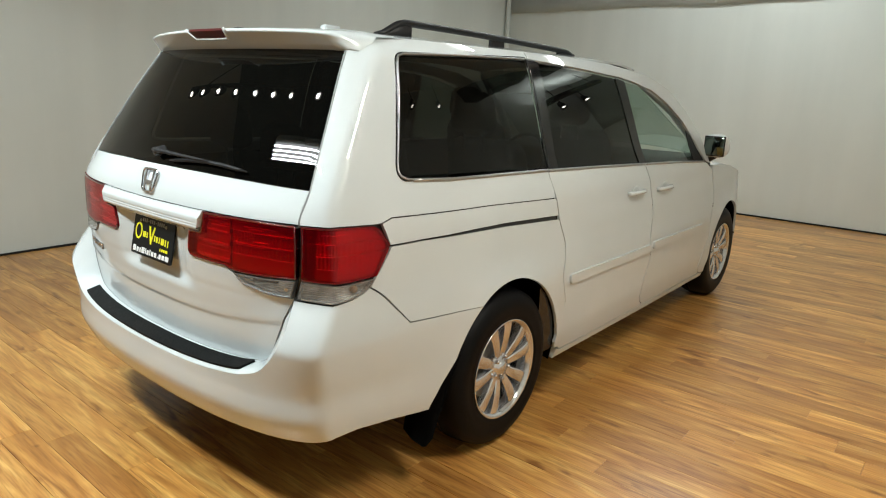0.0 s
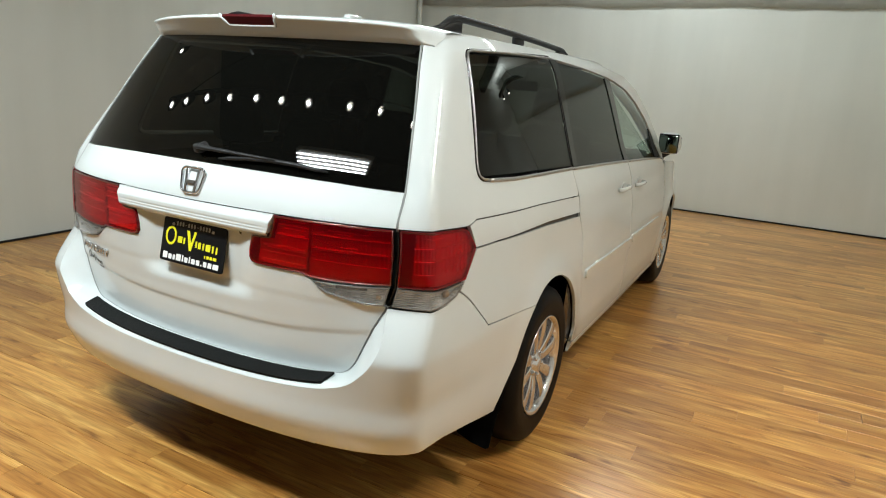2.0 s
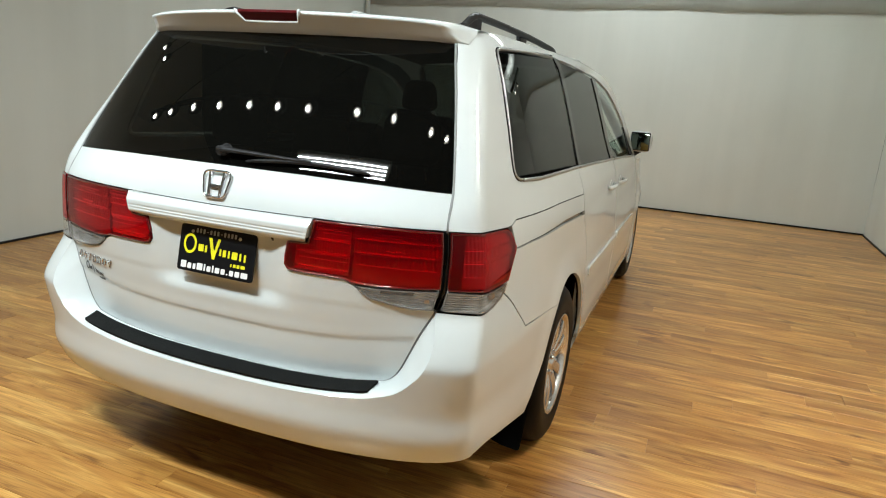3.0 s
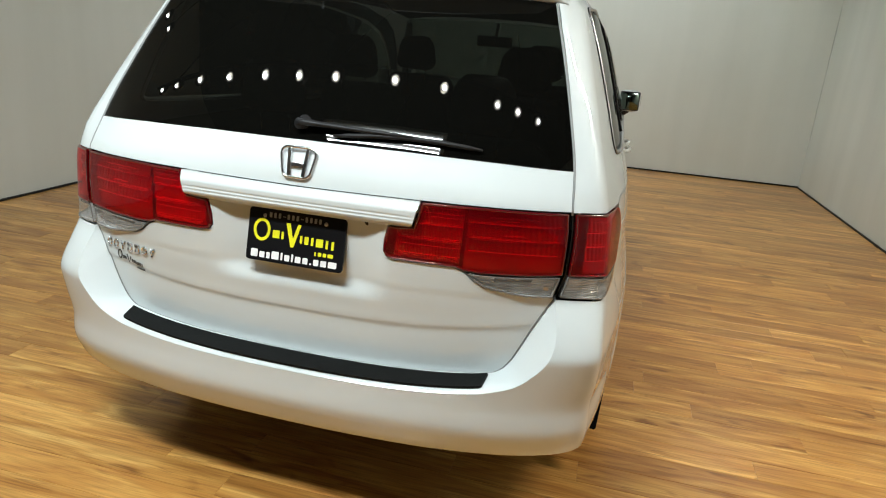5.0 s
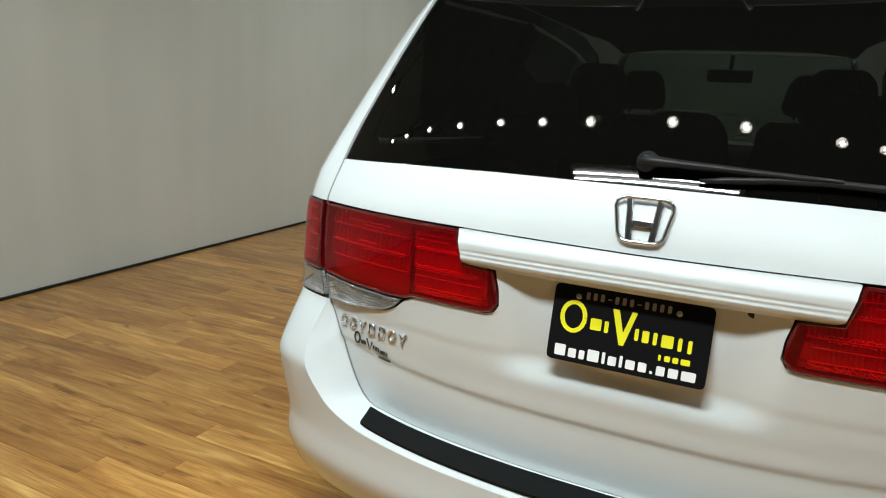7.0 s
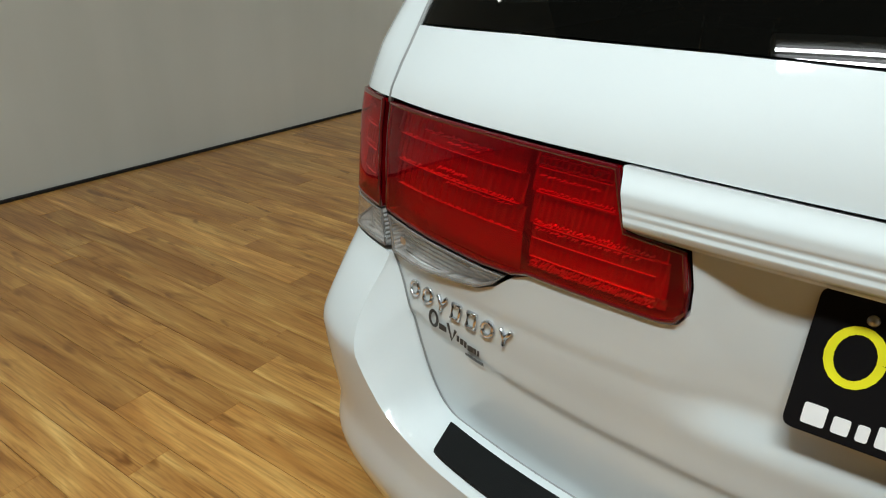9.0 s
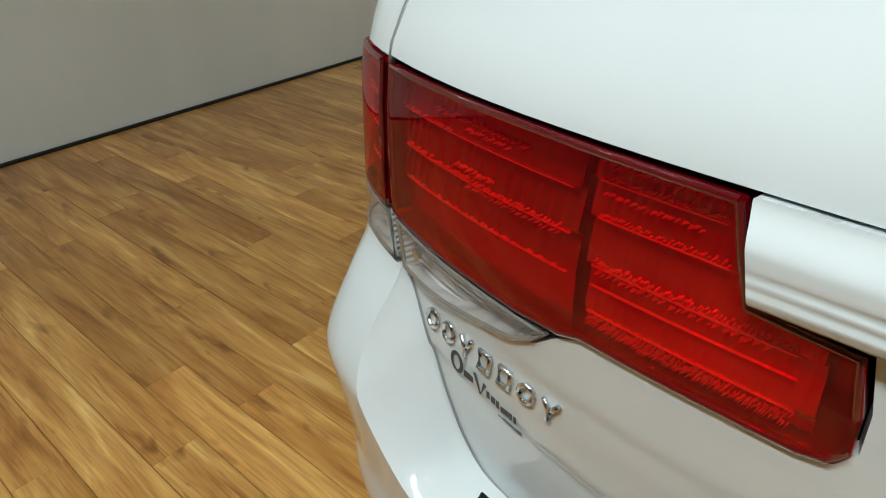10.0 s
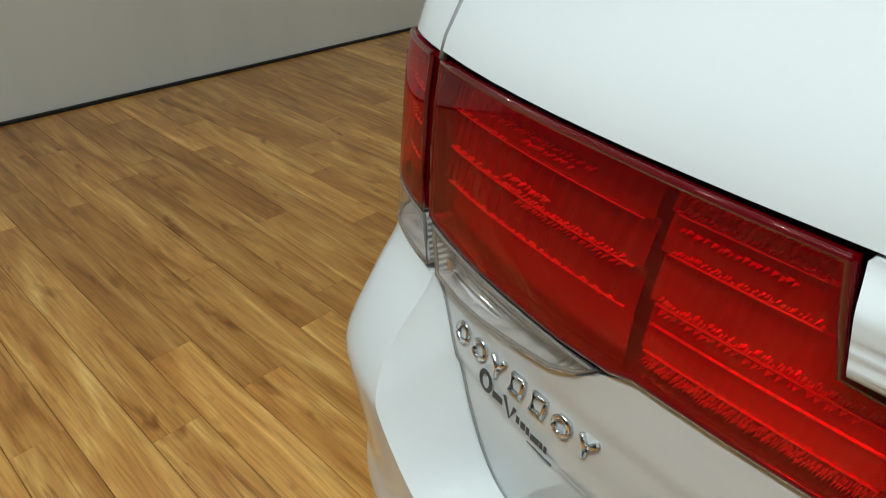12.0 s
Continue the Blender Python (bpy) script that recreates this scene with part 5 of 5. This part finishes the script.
for side in (1, -1):
    for y in (AXLE_REAR, AXLE_FRONT):
        build_wheel(side, y)
        # wheel house
        bm = bmesh.new()
        rows = []
        for a in range(-12, 193, 8):
            c, s = math.cos(radians(a)), math.sin(radians(a))
            edge = side_x(y + ARCH * c, max(HUB_Z + ARCH * s, 0.3))
            rows.append([(side * 0.60, y + 0.43 * c, HUB_Z + 0.43 * s), (side * (edge - 0.045), y + 0.43 * c, HUB_Z + 0.43 * s), (side * (edge - 0.016), y + 0.404 * c, HUB_Z + 0.404 * s)])
        grid(bm, rows)
        bmesh.ops.solidify(bm, geom=list(bm.faces), thickness=0.004)
        part("wheel_house", bm, HOUSE_BLACK, van)
    for y, z0, z1, lean in ((0.735, 0.19, 0.52, -0.12),):
        bm = bmesh.new()
        x1 = side_x(y, 0.45) - 0.004
        rows = []
        for k in range(7):
            t = k / 6
            z = z1 + (z0 - z1) * t
            yy = y + lean * t - 0.012 * math.sin(3 * t)
            rows.append([(side * (x1 - 0.20 + 0.02 * t), yy + 0.05, z), (side * (x1 - 0.10), yy + 0.012, z), (side * (x1 - 0.012 - 0.02 * t), yy, z), (side * (x1 - 0.004 - 0.02 * t), yy + 0.012, z), (side * (x1 - 0.012 - 0.03 * t), yy + 0.07, z)])
        grid(bm, rows)
        bmesh.ops.solidify(bm, geom=list(bm.faces), thickness=0.006)
        part("mud_flap", bm, HOUSE_BLACK, van)

# underbody and cabin
bm = bmesh.new()
box(bm, -0.70, 0.70, 0.62, 4.95, 0.25, 0.32, 0.02, 2)
part("underbody", bm, BLACK, van)
bm = bmesh.new()
box(bm, -0.60, 0.60, 0.16, 0.50, 0.37, 0.58, 0.03, 2)
part("rear_beam", bm, BLACK, van)
bm = bmesh.new()
tube(bm, [(0.5, 0.50, 0.33), (0.5, 0.75, 0.33), (0.42, 1.3, 0.34)], [0.07, 0.08, 0.03], 14)
part("exhaust_box", bm, GREY_TRIM, van)
bm = bmesh.new()
box(bm, -0.595, 0.595, 0.30, 3.75, 0.46, 0.50)
part("cabin_floor", bm, LINING, van)


def lining_skin(side):
    bm = bmesh.new()
    rows = []
    for i in range(38):
        y = 0.24 + 3.5 * i / 37
        rows.append([(side * (min(side_x(max(y, REAR(z) + 0.16), z), 2) - 0.035), max(y, REAR(z) + 0.16), z) for z in (0.80, 0.90, 1.00, 1.07, 1.13)])
    grid(bm, rows)
    return bm


for side in (1, -1):
    part("cabin_lining", lining_skin(side), LINING, van)
bm = panel([(-0.70, 0.19), (-0.66, 1.05), (0.66, 1.05), (0.70, 0.19)], lambda x, z: (x, 0.19 + 0.14 * (abs(x) / 0.8) ** 6, 0.5 + (z - 0.19) * 0.75), (0.1, 0.1), 0.0, 0.0, (0, 1, 0))
part("tailgate_lining", bm, LINING, van)
bm = panel([(-0.60, 0.62), (-0.60, 2.95), (0.60, 2.95), (0.60, 0.62)], lambda x, y: (x, y, roof_z(x, y) - 0.035), (0.1, 0.15), 0.0, 0.0, (0, 0, -1))
part("headlining", bm, LINING, van)


def car_seat(x, y, w, rest):
    seat = empty("car_seat", "grey cloth car seat with a headrest", "car seat", (x, y, 0.50), "seats in the van")
    bm = bmesh.new()
    box(bm, -w / 2, w / 2, -0.05, 0.48, 0.12, 0.34, 0.06, 3)
    part("cushion", bm, SEAT, seat)
    bm = bmesh.new()
    box(bm, -w / 2, w / 2, -0.09, 0.09, 0.28, 0.28 + rest, 0.06, 3)
    for v in bm.verts:
        v.co.y -= (v.co.z - 0.28) * 0.22
        v.co.x *= 1 - 0.22 * step(0.6, 0.28 + rest, v.co.z)
    part("backrest", bm, SEAT, seat)
    bm = bmesh.new()
    z = 0.28 + rest
    box(bm, -0.125, 0.125, -0.28, -0.16, z + 0.03, z + 0.23, 0.05, 3)
    for v in bm.verts:
        v.co.x *= 1 - 0.25 * step(z + 0.12, z + 0.23, v.co.z)
    head = part("headrest", bm, SEAT, seat)
    for sx in (-0.06, 0.06):
        bm = bmesh.new()
        tube(bm, [(sx, -0.20, z - 0.06), (sx, -0.215, z + 0.06)], 0.006, 8)
        part("headrest_post", bm, CHROME, head)


for x, y, w, rest in ((-0.40, 2.75, 0.52, 0.52), (0.40, 2.75, 0.52, 0.52), (-0.42, 1.75, 0.50, 0.50), (0.42, 1.75, 0.50, 0.50), (-0.40, 0.92, 0.50, 0.40), (0.0, 0.92, 0.34, 0.34), (0.40, 0.92, 0.50, 0.40)):
    car_seat(x, y, w, rest)
bm = bmesh.new()
box(bm, -0.78, 0.78, 3.32, 3.90, 0.75, 1.11, 0.06, 3)
part("dashboard", bm, LINING, van)
bm = bmesh.new()
lathe(bm, [(0.185 + 0.014 * math.cos(a * math.pi / 4), 0.014 * math.sin(a * math.pi / 4)) for a in range(8)], 32, "z", (0, 0, 0), True)
bm.transform(pose(-0.40, 3.28, 1.02, 62))
part("steering_wheel", bm, BLACK, van)
bm = bmesh.new()
box(bm, -0.12, 0.12, 2.99, 3.03, 1.50, 1.57, 0.014, 3)
part("cabin_mirror", bm, BLACK, van)
bm = bmesh.new()
tube(bm, [(0, 3.03, 1.54), (0, 3.07, 1.60), (0, 3.10, 1.65)], 0.012, 8)
part("mirror_stem", bm, BLACK, van)
PANEL_Z = 3.55
# ---- lamps above and behind the van ----
bm = bmesh.new()
for x0, x1 in ((LAMP_XS[0] - 0.3, -0.9), (-0.9, LAMP_XS[-1] + 0.15)):
    ends = [[(x, track_y(x) + dy, LAMP_Z + dz) for dy, dz in ((-0.018, 0.10), (0.018, 0.10), (0.018, 0.14), (-0.018, 0.14), (-0.018, 0.10))] for x in (x0, x1)]
    grid(bm, ends)
bmesh.ops.recalc_face_normals(bm, faces=bm.faces)
track = tagged(mesh_object("light_track", bm, BLACK, None, smooth=False), "black ceiling track that carries the spot lamps", "light track")
for lx in (-2.6, -0.7, 1.0):
    bm = bmesh.new()
    tube(bm, [(lx, track_y(lx), LAMP_Z + 0.135), (lx, track_y(lx), TOP + 0.01)], 0.008, 8)
    part("hanger", bm, BLACK, track)


def spot_lamp(place, aim):
    lamp = empty("spot_lamp", "black track spot lamp, lit warm white", "spot lamp", place, "spot lamps on the track")
    turn = (Vector(aim) - Vector(place)).to_track_quat("-Z", "Y").to_matrix().to_4x4()
    bm = bmesh.new()
    lathe(bm, [(0.0, 0.10), (0.035, 0.095), (0.05, 0.05), (0.056, -0.045), (0.050, -0.045), (0.032, -0.03)], 20, "z")
    bm.transform(turn)
    part("lamp_can", bm, BLACK, lamp)
    bm = bmesh.new()
    lathe(bm, [(0.0, -0.034), (0.031, -0.034)], 20, "z")
    bm.transform(turn)
    part("lamp_face", bm, GLOW, lamp, "glowing round lamp face")
    bm = bmesh.new()
    box(bm, -0.047, 0.047, -0.003, 0.003, -0.052, -0.044, 0.001, 1)
    bm.transform(turn @ pose(0, 0, 0, 0, 0, 35))
    part("glare_bar", bm, BLACK, lamp)
    bm = bmesh.new()
    tube(bm, [(0, 0, 0.02), (0, 0, 0.105 if place[2] < 3.0 else (PANEL_Z if place[0] > 1.45 and place[1] < 7.1 else TOP) + 0.01 - place[2])], 0.009, 8)
    part("stem", bm, BLACK, lamp)
    return lamp


for i, lx in enumerate(LAMP_XS):
    spot_lamp((lx, track_y(lx), LAMP_Z), spot_aim(i))


for px, py, pz in CORNER_SPOTS:
    spot_lamp((px, py, pz), (px + 0.6, py + 0.8, 0))


def tube_fixture(x, y, z, turn=0):
    lamp = empty("fluorescent_fixture", "white louvred fluorescent ceiling fixture, lit; an added fill except over the tail", "ceiling lamp", (x, y, z), "fluorescent fixtures", turn)
    bm = bmesh.new()
    box(bm, -0.60, 0.60, -0.15, 0.15, 0.03, 0.10, 0.006, 2)
    part("housing", bm, WALL, lamp)
    for k in range(4):
        bm = bmesh.new()
        yy = -0.105 + 0.07 * k
        tube(bm, [(-0.56, yy, 0.012), (0.56, yy, 0.012)], 0.013, 10)
        part("tube", bm, TUBE_GLOW, lamp, "glowing fluorescent tube")
    bm = bmesh.new()
    tube(bm, [(0, 0, 0.09), (0, 0, (PANEL_Z if x > 1.45 and y > 0.2 else TOP) - z + 0.01)], 0.01, 8)
    part("hanger", bm, BLACK, lamp)


# the fixtures after the tail's are added to carry the fill lights
for tx, ty, tz in (TAIL_FIXTURE,) + BAY_FILL:
    tube_fixture(tx, ty, tz)

# the bright ceiling of the passage beside the van, with its dark beam and spot lamps
bm = bmesh.new()
box(bm, 1.45, X1, 0.2, 7.1, PANEL_Z, PANEL_Z + 0.046, 0.004, 1)
tagged(mesh_object("ceiling_panel", bm, WALL, None, smooth=False), "white ceiling panel over the side passage", "ceiling panel", kind="structure")
bm = bmesh.new()
box(bm, 1.0, X1, 5.05, 5.32, PANEL_Z - 0.27, PANEL_Z - 0.004, 0.006, 1)
tagged(mesh_object("ceiling_beam", bm, BLACK, None, smooth=False), "dark beam across the ceiling beside the van", "beam", kind="structure")
for px, py, pz in ((3.3, 3.0, 3.20), (3.3, 3.9, 3.12), (3.25, 6.95, 3.10), (3.2, 7.7, 3.26), (2.9, 8.1, 3.42)):
    spot_lamp((px, py, pz), (px - 1.0, py - 0.6, 0))

# housing added below the ceiling's fill light; its closed underside shows no tube
lamp = empty("fill_housing", "added black housing of an unseen lamp that brightens the passage ceiling", "ceiling lamp", CEILING_FILL_AT)
bm = bmesh.new()
box(bm, -0.5, 0.5, -0.09, 0.09, 0.0, 0.07, 0.01, 2)
part("housing", bm, BLACK, lamp)
for sx in (-0.4, 0.4):
    bm = bmesh.new()
    tube(bm, [(sx, 0, 0.06), (sx, 0, PANEL_Z - CEILING_FILL_AT[2] + 0.01)], 0.008, 8)
    part("hanger", bm, BLACK, lamp)

# ---- floor planks: those near the van one by one, the rest joined ----
PLANK_W, PLANK_L = 0.128, 1.28
rng = random.Random(4)


def plank_mesh(length):
    bm = bmesh.new()
    vs = box(bm, -length / 2, length / 2, -PLANK_W / 2 + 0.0006, PLANK_W / 2 - 0.0006, -0.012, 0.0)
    top = [e for e in bm.edges if all(v.co.z > -0.001 for v in e.verts)]
    bmesh.ops.bevel(bm, geom=top, offset=0.0012, segments=1, affect="EDGES")
    me = bpy.data.meshes.new("plank")
    bm.to_mesh(me)
    bm.free()
    me.materials.append(PLANK)
    return me


shared = {}
rest_v, rest_f = [], []
count = 0
for row in range(int((Y1 - Y0) / PLANK_W) + 1):
    py = Y0 + PLANK_W * (row + 0.5)
    px = X0 - PLANK_L * rng.random()
    while px < X1:
        a, b = max(px, X0 + 0.002), min(px + PLANK_L, X1 - 0.002)
        px += PLANK_L
        if b - a < 0.04:
            continue
        near = -0.95 < py < 4.3 and count < 300
        if near:
            size = round(b - a - 0.0012, 2)
            if size not in shared:
                shared[size] = plank_mesh(size)
            ob = new("plank", shared[size])
            ob.location = ((a + b) / 2, py, 0)
            ob.parent = floor
            count += 1
        else:
            n = len(rest_v)
            h, w = PLANK_W / 2, 0.0006
            rest_v += [(a + w, py - h + w, 0), (b - w, py - h + w, 0), (b - w, py + h - w, 0), (a + w, py + h - w, 0),
                       (a + w, py - h + w, -0.012), (b - w, py - h + w, -0.012), (b - w, py + h - w, -0.012), (a + w, py + h - w, -0.012)]
            rest_f += [tuple(n + i for i in q) for q in ((0, 1, 2, 3), (0, 4, 5, 1), (1, 5, 6, 2), (2, 6, 7, 3), (3, 7, 4, 0))]
me = bpy.data.meshes.new("far_planks")
me.from_pydata(rest_v, [], rest_f)
me.materials.append(PLANK_FAR)
ob = new("far_planks", me)
ob.parent = floor
tagged(ob, kind="stuff")
